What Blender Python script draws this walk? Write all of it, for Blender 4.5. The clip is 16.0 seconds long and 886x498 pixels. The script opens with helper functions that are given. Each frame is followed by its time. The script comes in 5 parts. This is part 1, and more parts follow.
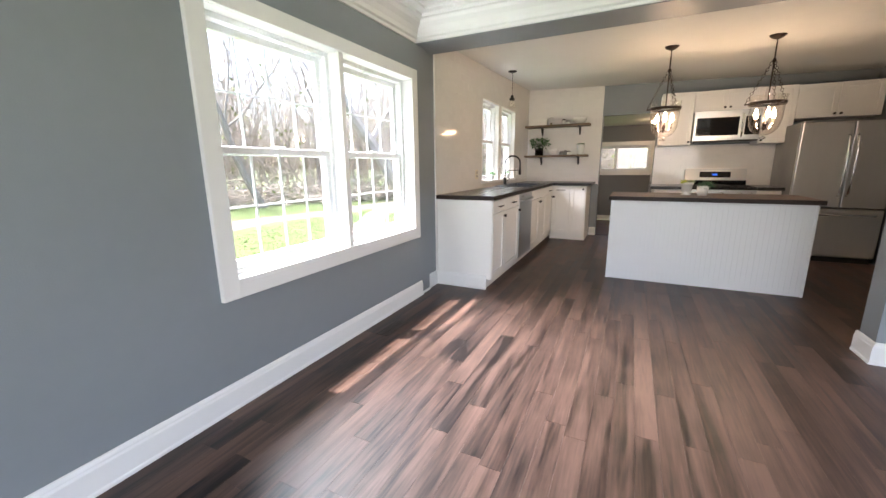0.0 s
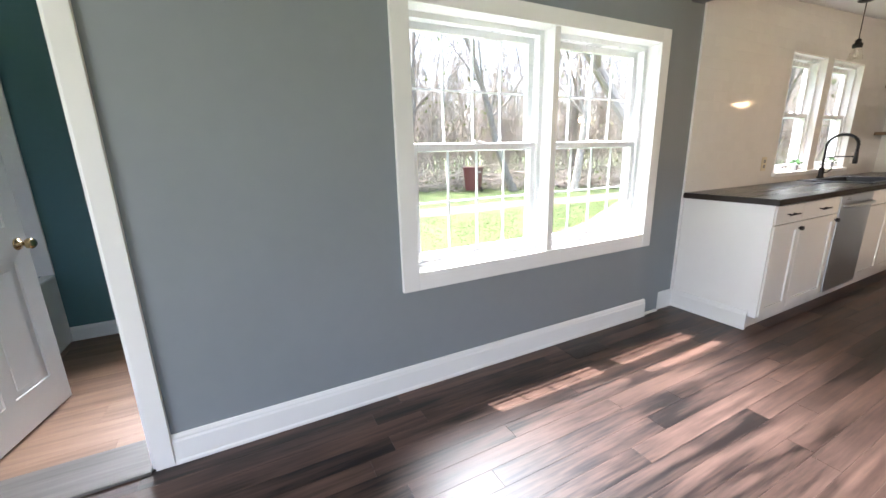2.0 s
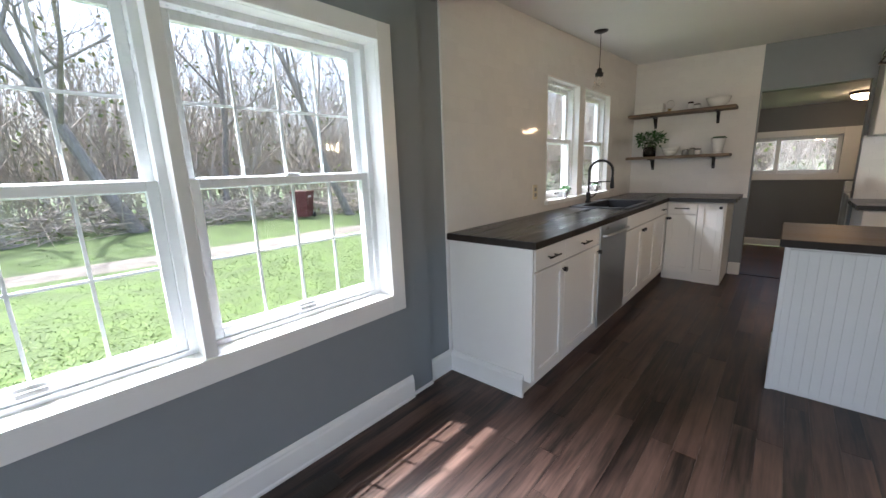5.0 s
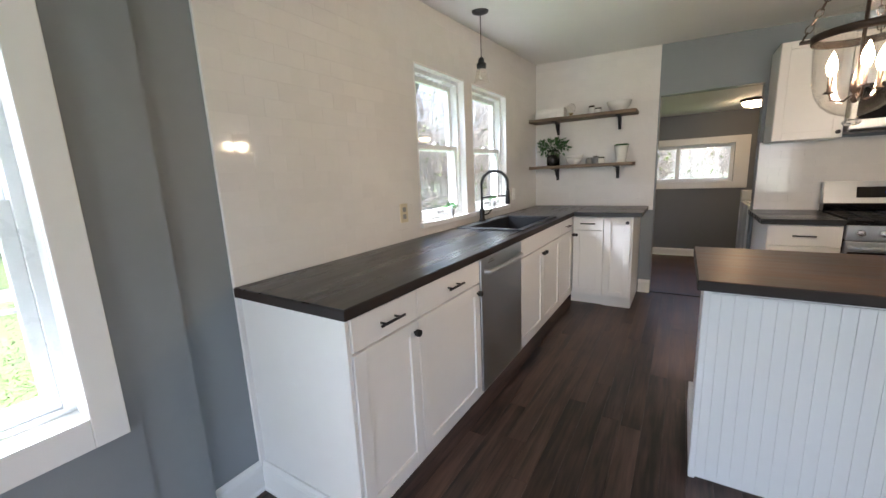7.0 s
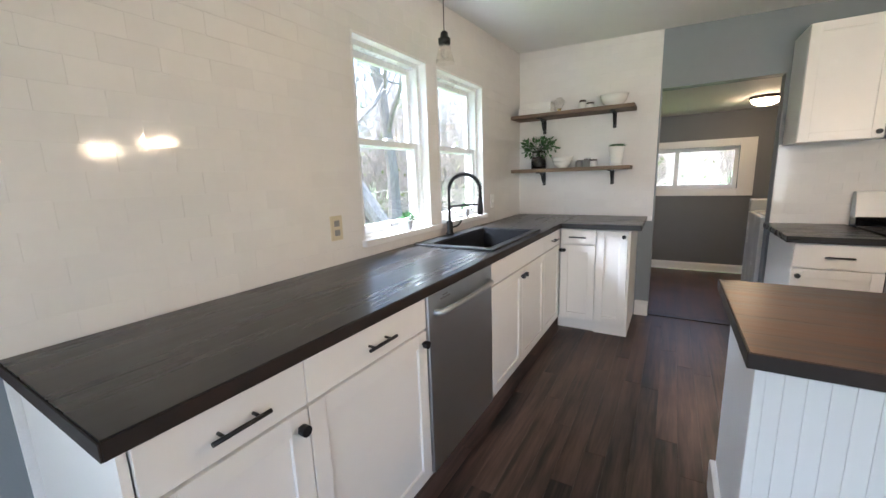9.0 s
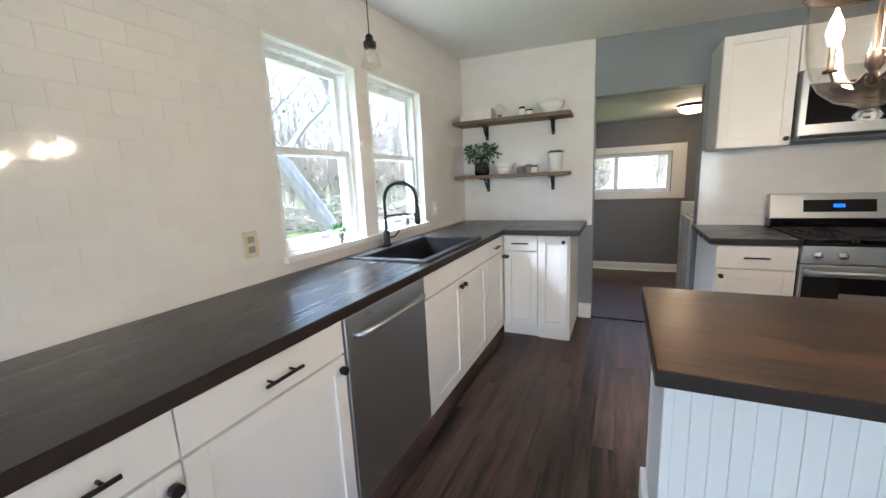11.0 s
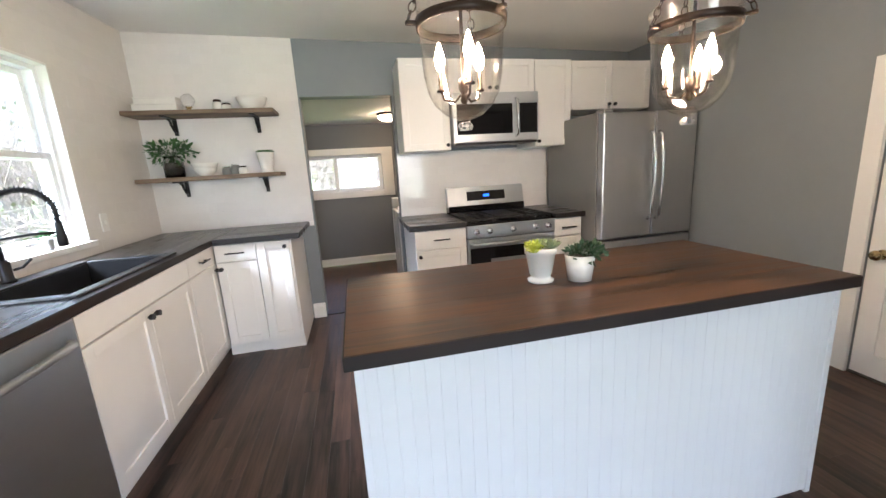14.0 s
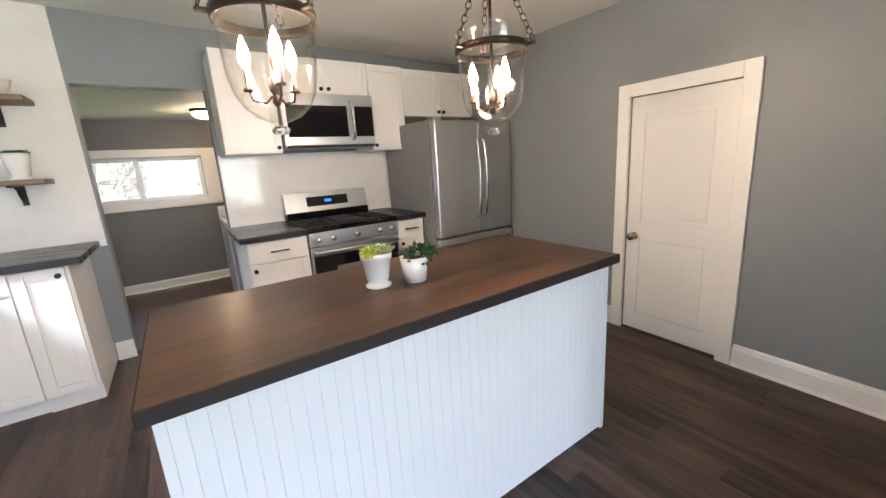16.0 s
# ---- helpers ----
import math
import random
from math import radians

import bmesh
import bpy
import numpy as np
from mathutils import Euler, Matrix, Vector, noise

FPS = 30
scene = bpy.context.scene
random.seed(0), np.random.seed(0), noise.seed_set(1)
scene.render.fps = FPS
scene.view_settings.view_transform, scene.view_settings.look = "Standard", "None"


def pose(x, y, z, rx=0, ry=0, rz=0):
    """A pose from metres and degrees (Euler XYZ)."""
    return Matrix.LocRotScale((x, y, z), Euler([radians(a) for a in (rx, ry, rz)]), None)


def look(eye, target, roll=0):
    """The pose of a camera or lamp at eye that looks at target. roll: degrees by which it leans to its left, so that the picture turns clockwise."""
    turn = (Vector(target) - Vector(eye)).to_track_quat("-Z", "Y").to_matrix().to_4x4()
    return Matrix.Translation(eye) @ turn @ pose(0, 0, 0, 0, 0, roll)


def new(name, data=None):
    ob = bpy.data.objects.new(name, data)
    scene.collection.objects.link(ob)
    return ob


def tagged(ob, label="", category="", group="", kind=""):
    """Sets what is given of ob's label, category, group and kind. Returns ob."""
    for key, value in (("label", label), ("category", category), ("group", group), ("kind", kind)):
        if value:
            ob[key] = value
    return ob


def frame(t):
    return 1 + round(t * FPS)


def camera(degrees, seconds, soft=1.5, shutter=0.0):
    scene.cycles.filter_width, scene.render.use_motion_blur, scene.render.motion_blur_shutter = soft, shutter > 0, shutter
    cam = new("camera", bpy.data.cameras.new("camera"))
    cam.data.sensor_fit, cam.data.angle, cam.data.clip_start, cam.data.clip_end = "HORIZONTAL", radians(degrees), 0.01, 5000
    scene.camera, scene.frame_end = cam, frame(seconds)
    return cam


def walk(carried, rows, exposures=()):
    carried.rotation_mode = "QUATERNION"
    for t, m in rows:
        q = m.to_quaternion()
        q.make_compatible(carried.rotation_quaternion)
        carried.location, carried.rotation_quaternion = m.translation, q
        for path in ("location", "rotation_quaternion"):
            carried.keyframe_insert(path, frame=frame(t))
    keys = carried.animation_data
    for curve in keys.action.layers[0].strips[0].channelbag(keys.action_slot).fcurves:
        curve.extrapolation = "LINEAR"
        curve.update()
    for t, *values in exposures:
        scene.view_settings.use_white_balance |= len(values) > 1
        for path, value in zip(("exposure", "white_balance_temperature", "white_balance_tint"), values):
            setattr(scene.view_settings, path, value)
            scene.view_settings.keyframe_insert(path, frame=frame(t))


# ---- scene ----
cam = camera(98.5, 16.0)
PATH = [
    (0, (0.25, 0.915, 1.183), (-0.61, 2.671, 0.761), -0.6),
    (0.5, (0.251, 0.973, 1.199), (-0.946, 2.51, 0.747), -0.9),
    (1, (0.279, 1.106, 1.202), (-1.21, 2.361, 0.746), -1.1),
    (1.5, (0.322, 1.23, 1.219), (-1.356, 2.213, 0.749), -1.4),
    (2, (0.277, 1.355, 1.237), (-1.454, 2.233, 0.756), -1.5),
    (2.5, (0.179, 1.524, 1.264), (-1.563, 2.385, 0.792), -1.5),
    (3, (0.157, 1.726, 1.257), (-1.57, 2.634, 0.815), -1.8),
    (3.5, (0.192, 1.973, 1.268), (-1.47, 3.001, 0.841), -2.0),
    (4, (0.191, 2.144, 1.277), (-1.373, 3.316, 0.851), -1.9),
    (4.5, (0.099, 2.349, 1.288), (-1.332, 3.681, 0.866), -2.0),
    (5, (0.045, 2.567, 1.291), (-1.264, 4.023, 0.884), -2.1),
    (7.5, (-0.068, 3.726, 1.301), (-1.098, 5.4, 0.928), -2.4),
    (8, (-0.128, 3.898, 1.287), (-1.15, 5.578, 0.919), -2.1),
    (10.5, (-0.072, 4.251, 1.323), (-1.041, 5.966, 0.976), -2.5),
    (11, (-0.032, 4.271, 1.319), (-0.868, 6.053, 0.968), -2.6),
    (11.5, (0.006, 4.282, 1.315), (-0.661, 6.133, 0.958), -2.8),
    (12, (0.036, 4.289, 1.316), (-0.444, 6.196, 0.946), -2.9),
    (12.5, (0.071, 4.3, 1.312), (-0.21, 6.243, 0.932), -3.1),
    (13, (0.099, 4.309, 1.307), (0.059, 6.27, 0.915), -3.3),
    (13.5, (0.114, 4.316, 1.305), (0.321, 6.263, 0.9), -3.4),
    (14, (0.126, 4.325, 1.299), (0.544, 6.237, 0.888), -3.5),
    (14.5, (0.142, 4.321, 1.3), (0.732, 6.185, 0.879), -3.5),
    (15, (0.163, 4.321, 1.3), (0.923, 6.12, 0.869), -3.5),
    (15.5, (0.181, 4.32, 1.303), (1.112, 6.034, 0.861), -3.6),
    (16, (0.2, 4.312, 1.307), (1.298, 5.923, 0.862), -3.6),
]
EXPOSURES = [(0, 3.45, 6450, 17), (3, 3.3, 6350, 16), (5, 2.7, 6000, 14), (7.5, 3.55, 5850, 14), (11, 3.75, 5500, 10), (13, 4.0, 5650, 12), (16, 4.2, 5700, 14)]
walk(cam, [(t, look(eye, target, roll)) for t, eye, target, roll in PATH], EXPOSURES)

# ---- daylight ----
world = bpy.data.worlds.new("world")
scene.world = world
world.use_nodes = True
wn = world.node_tree.nodes
sky = wn.new("ShaderNodeTexSky")
sky.sky_type = "NISHITA"
sky.sun_disc = False
SUN_FROM = Vector((-0.45, -0.16, 1.0)).normalized()
sky.sun_elevation = math.asin(SUN_FROM.z)
sky.sun_rotation = math.atan2(SUN_FROM.x, SUN_FROM.y)
sky.dust_density = 5.0
sky.air_density = 1.0
sky.ozone_density = 1.0
wn["Background"].inputs["Strength"].default_value = 0.15
world.node_tree.links.new(sky.outputs[0], wn["Background"].inputs[0])
sun_data = bpy.data.lights.new("sun", "SUN")
sun_data.energy, sun_data.angle, sun_data.color = 2.2, radians(0.5), (1.0, 0.97, 0.92)
sun = new("sun", sun_data)
sun.matrix_world = look((-6, -3, 12), Vector((-6, -3, 12)) - SUN_FROM)

# added area lamp outside the dining window, standing in for skylight on the floor
sky_fill_lamp_data = bpy.data.lights.new("sky_lamp", "AREA")
sky_fill_lamp_data.shape, sky_fill_lamp_data.size, sky_fill_lamp_data.size_y = "RECTANGLE", 5.5, 3.0
sky_fill_lamp_data.energy, sky_fill_lamp_data.color, sky_fill_lamp_data.spread = 150.0, (0.90, 0.96, 1.0), radians(60)
sky_lamp = new("sky_lamp", sky_fill_lamp_data)
sky_lamp.matrix_world = look((-5.6, 2.6, 5.6), (-0.7, 2.5, 0.6))
# added area lamp in the unseen south opening; brightens the island front
south_lamp_data = bpy.data.lights.new("south_window_lamp", "AREA")
south_lamp_data.shape, south_lamp_data.size, south_lamp_data.size_y = "RECTANGLE", 2.9, 1.9
south_lamp_data.energy, south_lamp_data.color = 8.5, (1.0, 0.98, 0.95)
south_lamp = new("south_window_lamp", south_lamp_data)
south_lamp.matrix_world = look((1.0, -1.66, 1.12), (1.0, 6.0, 1.12))


# ---- materials ----
def mat(name, color, rough=0.5, metal=0.0, var=0.06, scale=6.0, bump=0.0, bump_scale=60.0, stretch=(1, 1, 1), rough_var=0.1, spec=0.5, rand=0.0, coat=0.0):
    """A surface with variation at two scales in colour and gloss, and fine relief."""
    m = bpy.data.materials.new(name)
    m.use_nodes = True
    nt = m.node_tree
    n, l = nt.nodes, nt.links
    b = n["Principled BSDF"]
    tc = n.new("ShaderNodeTexCoord")
    mp = n.new("ShaderNodeMapping")
    mp.inputs["Scale"].default_value = stretch
    oi = n.new("ShaderNodeObjectInfo")
    off = n.new("ShaderNodeVectorMath")
    off.operation = "MULTIPLY_ADD"
    l.new(oi.outputs["Random"], off.inputs[0])
    off.inputs[1].default_value = (37.0, 53.0, 71.0) if rand else (0, 0, 0)
    l.new(tc.outputs["Object"], off.inputs[2])
    l.new(off.outputs[0], mp.inputs["Vector"])
    big = n.new("ShaderNodeTexNoise")
    big.inputs["Scale"].default_value = scale
    big.inputs["Detail"].default_value = 3
    fine = n.new("ShaderNodeTexNoise")
    fine.inputs["Scale"].default_value = scale * 9
    fine.inputs["Detail"].default_value = 4
    for k in (big, fine):
        l.new(mp.outputs[0], k.inputs["Vector"])
    add = n.new("ShaderNodeMath")
    add.operation = "MULTIPLY_ADD"
    add.inputs[1].default_value = 0.5
    l.new(fine.outputs[0], add.inputs[0])
    l.new(big.outputs[0], add.inputs[2])
    ramp = n.new("ShaderNodeMapRange")
    ramp.inputs[1].default_value, ramp.inputs[2].default_value = 0.45, 1.05
    ramp.inputs[3].default_value, ramp.inputs[4].default_value = 1 - var, 1 + var
    l.new(add.outputs[0], ramp.inputs[0])
    mul = ramp.outputs[0]
    if rand:
        r = n.new("ShaderNodeMapRange")
        r.inputs[3].default_value, r.inputs[4].default_value = 1 - rand, 1 + rand
        l.new(oi.outputs["Random"], r.inputs[0])
        mm = n.new("ShaderNodeMath")
        mm.operation = "MULTIPLY"
        l.new(mul, mm.inputs[0])
        l.new(r.outputs[0], mm.inputs[1])
        mul = mm.outputs[0]
    vm = n.new("ShaderNodeVectorMath")
    vm.operation = "SCALE"
    vm.inputs[0].default_value = color
    l.new(mul, vm.inputs["Scale"])
    l.new(vm.outputs[0], b.inputs["Base Color"])
    rr = n.new("ShaderNodeMapRange")
    rr.inputs[1].default_value, rr.inputs[2].default_value = 0.45, 1.05
    rr.inputs[3].default_value, rr.inputs[4].default_value = max(0.02, rough - rough_var), min(1, rough + rough_var)
    l.new(add.outputs[0], rr.inputs[0])
    l.new(rr.outputs[0], b.inputs["Roughness"])
    b.inputs["Metallic"].default_value = metal
    b.inputs["Specular IOR Level"].default_value = spec
    b.inputs["Coat Weight"].default_value = coat
    if bump:
        bt = n.new("ShaderNodeTexNoise")
        bt.inputs["Scale"].default_value = bump_scale
        bt.inputs["Detail"].default_value = 4
        l.new(mp.outputs[0], bt.inputs["Vector"])
        bn = n.new("ShaderNodeBump")
        bn.inputs["Strength"].default_value = bump
        bn.inputs["Distance"].default_value = 0.01
        l.new(bt.outputs[0], bn.inputs["Height"])
        l.new(bn.outputs[0], b.inputs["Normal"])
    return m


def wood(name, dark, light, rough=0.4, along="y", rand=0.25, grain=1.0, bump=0.15, contrast=0.5):
    """Stained wood with grain along one axis, knots and streaks; each piece differs."""
    m = bpy.data.materials.new(name)
    m.use_nodes = True
    n, l = m.node_tree.nodes, m.node_tree.links
    b = n["Principled BSDF"]
    tc = n.new("ShaderNodeTexCoord")
    oi = n.new("ShaderNodeObjectInfo")
    off = n.new("ShaderNodeVectorMath")
    off.operation = "MULTIPLY_ADD"
    l.new(oi.outputs["Random"], off.inputs[0])
    off.inputs[1].default_value = (37.0, 53.0, 71.0)
    l.new(tc.outputs["Object"], off.inputs[2])
    mp = n.new("ShaderNodeMapping")
    mp.inputs["Scale"].default_value = (14 * grain, 0.9 * grain, 14 * grain) if along == "y" else (0.9 * grain, 14 * grain, 14 * grain)
    l.new(off.outputs[0], mp.inputs["Vector"])
    a = n.new("ShaderNodeTexNoise")
    a.inputs["Scale"].default_value, a.inputs["Detail"].default_value, a.inputs["Distortion"].default_value = 1.0, 5, 0.6
    f = n.new("ShaderNodeTexNoise")
    f.inputs["Scale"].default_value, f.inputs["Detail"].default_value = 5.0, 6
    w = n.new("ShaderNodeTexNoise")
    w.inputs["Scale"].default_value, w.inputs["Detail"].default_value = 2.2, 3
    l.new(mp.outputs[0], a.inputs["Vector"])
    l.new(mp.outputs[0], f.inputs["Vector"])
    l.new(off.outputs[0], w.inputs["Vector"])
    s1 = n.new("ShaderNodeMath")
    s1.operation = "MULTIPLY_ADD"
    s1.inputs[1].default_value = 0.45
    l.new(f.outputs[0], s1.inputs[0])
    l.new(a.outputs[0], s1.inputs[2])
    s2 = n.new("ShaderNodeMath")
    s2.operation = "MULTIPLY_ADD"
    s2.inputs[1].default_value = 0.5
    l.new(w.outputs[0], s2.inputs[0])
    l.new(s1.outputs[0], s2.inputs[2])
    s3 = n.new("ShaderNodeMath")
    s3.operation = "MULTIPLY_ADD"
    s3.inputs[1].default_value = rand
    l.new(oi.outputs["Random"], s3.inputs[0])
    l.new(s2.outputs[0], s3.inputs[2])
    r = n.new("ShaderNodeValToRGB")
    mid = 0.98 + rand / 2
    r.color_ramp.elements[0].position = 0.0
    mr = n.new("ShaderNodeMapRange")
    mr.inputs[1].default_value, mr.inputs[2].default_value = mid - contrast / 2, mid + contrast / 2
    l.new(s3.outputs[0], mr.inputs[0])
    l.new(mr.outputs[0], r.inputs[0])
    r.color_ramp.elements[0].color = (*dark, 1)
    r.color_ramp.elements[1].color = (*light, 1)
    l.new(r.outputs[0], b.inputs["Base Color"])
    rr = n.new("ShaderNodeMapRange")
    rr.inputs[1].default_value, rr.inputs[2].default_value = 0.4, 1.0
    rr.inputs[3].default_value, rr.inputs[4].default_value = rough - 0.07, rough + 0.1
    l.new(s1.outputs[0], rr.inputs[0])
    l.new(rr.outputs[0], b.inputs["Roughness"])
    bn = n.new("ShaderNodeBump")
    bn.inputs["Strength"].default_value, bn.inputs["Distance"].default_value = bump, 0.004
    l.new(s1.outputs[0], bn.inputs["Height"])
    l.new(bn.outputs[0], b.inputs["Normal"])
    return m


def glow(name, color, strength):
    m = bpy.data.materials.new(name)
    m.use_nodes = True
    b = m.node_tree.nodes["Principled BSDF"]
    b.inputs["Base Color"].default_value = (*color, 1)
    b.inputs["Emission Color"].default_value = (*color, 1)
    b.inputs["Emission Strength"].default_value = strength
    return m


def glass(name, tint=(1, 1, 1), ior=1.45, rough=0.0, thin=False):
    m = bpy.data.materials.new(name)
    m.use_nodes = True
    n, l = m.node_tree.nodes, m.node_tree.links
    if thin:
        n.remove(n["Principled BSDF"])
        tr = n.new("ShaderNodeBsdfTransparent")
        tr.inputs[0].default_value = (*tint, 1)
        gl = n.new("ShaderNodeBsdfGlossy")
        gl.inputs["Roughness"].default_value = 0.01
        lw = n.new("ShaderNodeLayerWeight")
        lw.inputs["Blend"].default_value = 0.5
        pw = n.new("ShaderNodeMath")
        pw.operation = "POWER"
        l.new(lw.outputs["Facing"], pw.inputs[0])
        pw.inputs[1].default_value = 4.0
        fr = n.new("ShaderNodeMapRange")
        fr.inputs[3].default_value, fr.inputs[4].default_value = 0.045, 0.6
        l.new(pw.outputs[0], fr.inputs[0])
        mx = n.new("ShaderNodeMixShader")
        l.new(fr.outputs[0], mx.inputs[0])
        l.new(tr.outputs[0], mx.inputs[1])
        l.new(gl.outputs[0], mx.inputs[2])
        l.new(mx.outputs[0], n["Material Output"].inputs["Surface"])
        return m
    b = n["Principled BSDF"]
    b.inputs["Base Color"].default_value = (*tint, 1)
    b.inputs["Transmission Weight"].default_value = 1
    b.inputs["IOR"].default_value = ior
    b.inputs["Roughness"].default_value = rough
    return m


M_WALL = mat("grey_wall_paint", (0.226, 0.25, 0.27), 0.5, var=0.05, scale=1.6, bump=0.06, bump_scale=180)
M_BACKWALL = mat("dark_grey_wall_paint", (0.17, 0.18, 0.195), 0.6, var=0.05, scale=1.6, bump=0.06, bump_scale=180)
M_TEAL = mat("teal_wall_paint", (0.072, 0.165, 0.18), 0.55, var=0.06, scale=1.6, bump=0.06, bump_scale=180)
M_CEIL = mat("ceiling_white_paint", (0.76, 0.76, 0.74), 0.7, var=0.03, scale=1.2, bump=0.08, bump_scale=150)
M_TRIM = mat("white_trim_paint", (0.78, 0.78, 0.77), 0.34, var=0.02, scale=2, rough_var=0.03)
M_VINYL = mat("white_window_vinyl", (0.8, 0.82, 0.83), 0.3, var=0.02, scale=4)
M_TILE = mat("white_glazed_tile", (0.77, 0.75, 0.73), 0.07, var=0.025, scale=5, bump=0.04, bump_scale=14, rough_var=0.03, rand=0.015)
M_GROUT = mat("white_grout", (0.80, 0.785, 0.77), 0.4, var=0.04, scale=20, bump=0.1, bump_scale=200)
M_CAB = mat("white_cabinet_paint", (0.79, 0.78, 0.76), 0.33, var=0.02, scale=2, rough_var=0.03)
M_BEAD = mat("white_beadboard_paint", (0.78, 0.79, 0.8), 0.4, var=0.02, scale=2, rough_var=0.03)
M_BLACK = mat("matt_black_metal", (0.015, 0.015, 0.016), 0.42, metal=0.4, var=0.15, scale=20)
M_SINK = mat("black_granite_composite", (0.012, 0.013, 0.015), 0.38, var=0.4, scale=60, bump=0.05, bump_scale=300)
M_STEEL = mat("brushed_stainless_steel", (0.52, 0.55, 0.575), 0.37, metal=1.0, var=0.02, scale=1, stretch=(1, 1, 25), rough_var=0.02)
M_STEELV = mat("brushed_steel_vertical", (0.55, 0.55, 0.555), 0.34, metal=1.0, var=0.02, scale=1, stretch=(25, 25, 1), rough_var=0.02)
M_FRSIDE = mat("grey_enamel", (0.2, 0.2, 0.2), 0.4, var=0.05, scale=4, bump=0.05, bump_scale=300)
M_CHROME = mat("polished_chrome", (0.8, 0.8, 0.8), 0.12, metal=1.0, var=0.02)
M_BLACKGLASS = mat("black_glass", (0.006, 0.006, 0.007), 0.06, var=0.1, rough_var=0.02)
M_IRON = mat("cast_iron_black", (0.012, 0.012, 0.012), 0.6, var=0.2, scale=30, bump=0.15, bump_scale=200)
M_BRONZE = mat("aged_bronze", (0.055, 0.042, 0.034), 0.42, metal=0.9, var=0.2, scale=25)
M_BRASS = mat("brass", (0.55, 0.42, 0.22), 0.25, metal=1.0, var=0.08, scale=20)
M_PORCELAIN = mat("white_porcelain", (0.8, 0.79, 0.76), 0.2, var=0.03, scale=6)
M_PLASTIC = mat("ivory_plastic", (0.62, 0.55, 0.40), 0.4, var=0.03)
M_SOIL = mat("potting_soil", (0.04, 0.028, 0.02), 0.95, var=0.4, scale=60, bump=0.6, bump_scale=150)
M_LEAF = mat("green_leaf", (0.045, 0.13, 0.035), 0.42, var=0.3, scale=14, rand=0.2)
M_LEAFDARK = mat("dark_green_leaf", (0.03, 0.075, 0.035), 0.4, var=0.3, scale=14)
M_LIME = mat("lime_succulent", (0.42, 0.48, 0.06), 0.45, var=0.2, scale=20)
M_SAGE = mat("pale_succulent", (0.24, 0.30, 0.17), 0.5, var=0.25, scale=20)
M_FLOOR = wood("floor_plank_wood", (0.006, 0.0031, 0.0026), (0.115, 0.065, 0.049), rough=0.4, rand=0.22, contrast=0.46, grain=1.3)
M_FLOOR2 = wood("bath_plank_wood", (0.16, 0.09, 0.055), (0.34, 0.21, 0.14), rough=0.4, rand=0.3)
M_COUNTER = wood("black_stained_wood", (0.005, 0.005, 0.0052), (0.019, 0.0175, 0.0175), rough=0.27, rand=0.0, bump=0.015, contrast=0.9, along="y")
M_COUNTERX = wood("black_stained_wood_across", (0.005, 0.005, 0.0052), (0.019, 0.0175, 0.0175), rough=0.27, rand=0.0, bump=0.015, contrast=0.9, along="x")
M_ISLAND = wood("walnut_stained_wood", (0.009, 0.0045, 0.0024), (0.088, 0.039, 0.016), rough=0.33, rand=0.06, along="x", contrast=0.34, grain=1.7)
M_EDGE = wood("dark_edge_wood", (0.003, 0.002, 0.0016), (0.022, 0.011, 0.007), rough=0.6, rand=0.0, along="x")
M_SHELF = wood("weathered_shelf_wood", (0.07, 0.045, 0.028), (0.25, 0.18, 0.12), rough=0.6, rand=0.2, along="x")
M_GLASS = glass("clear_glass", (1, 1, 1), 1.45)
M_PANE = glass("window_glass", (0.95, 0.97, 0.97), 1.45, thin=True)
M_SHADE = glass("thin_lamp_glass", (0.995, 0.985, 0.97), 1.5, thin=True)
M_FLAME = glow("warm_bulb", (1.0, 0.70, 0.42), 36.0)
M_DOME = glow("warm_frosted_glass", (1.0, 0.68, 0.38), 5.0)
M_DISPLAY = glow("blue_display", (0.02, 0.15, 1.0), 0.12)
M_DARKTRIM = mat("dark_threshold", (0.03, 0.025, 0.022), 0.4, var=0.2, scale=10)
M_GREYTRIM = wood("grey_threshold", (0.08, 0.075, 0.07), (0.2, 0.19, 0.18), rough=0.4, rand=0.0)
M_LABEL = mat("grey_print", (0.25, 0.25, 0.25), 0.5)
M_SIDING = mat("white_siding", (0.7, 0.7, 0.68), 0.6, var=0.05)


# ---- mesh helpers ----
def box(bm, x0, x1, y0, y1, z0, z1, bevel=0.0, seg=2):
    vs = [bm.verts.new((x, y, z)) for z in (z0, z1) for y in (y0, y1) for x in (x0, x1)]
    fs = [bm.faces.new([vs[i] for i in f]) for f in ((0, 2, 3, 1), (4, 5, 7, 6), (0, 1, 5, 4), (2, 6, 7, 3), (0, 4, 6, 2), (1, 3, 7, 5))]
    if bevel:
        es = list({e for f in fs for e in f.edges})
        bmesh.ops.bevel(bm, geom=es, offset=bevel, segments=seg, profile=0.5, affect="EDGES")
    return bm


def boxes(*bs, bevel=0.0):
    bm = bmesh.new()
    for b in bs:
        box(bm, *b, bevel=bevel)
    return bm


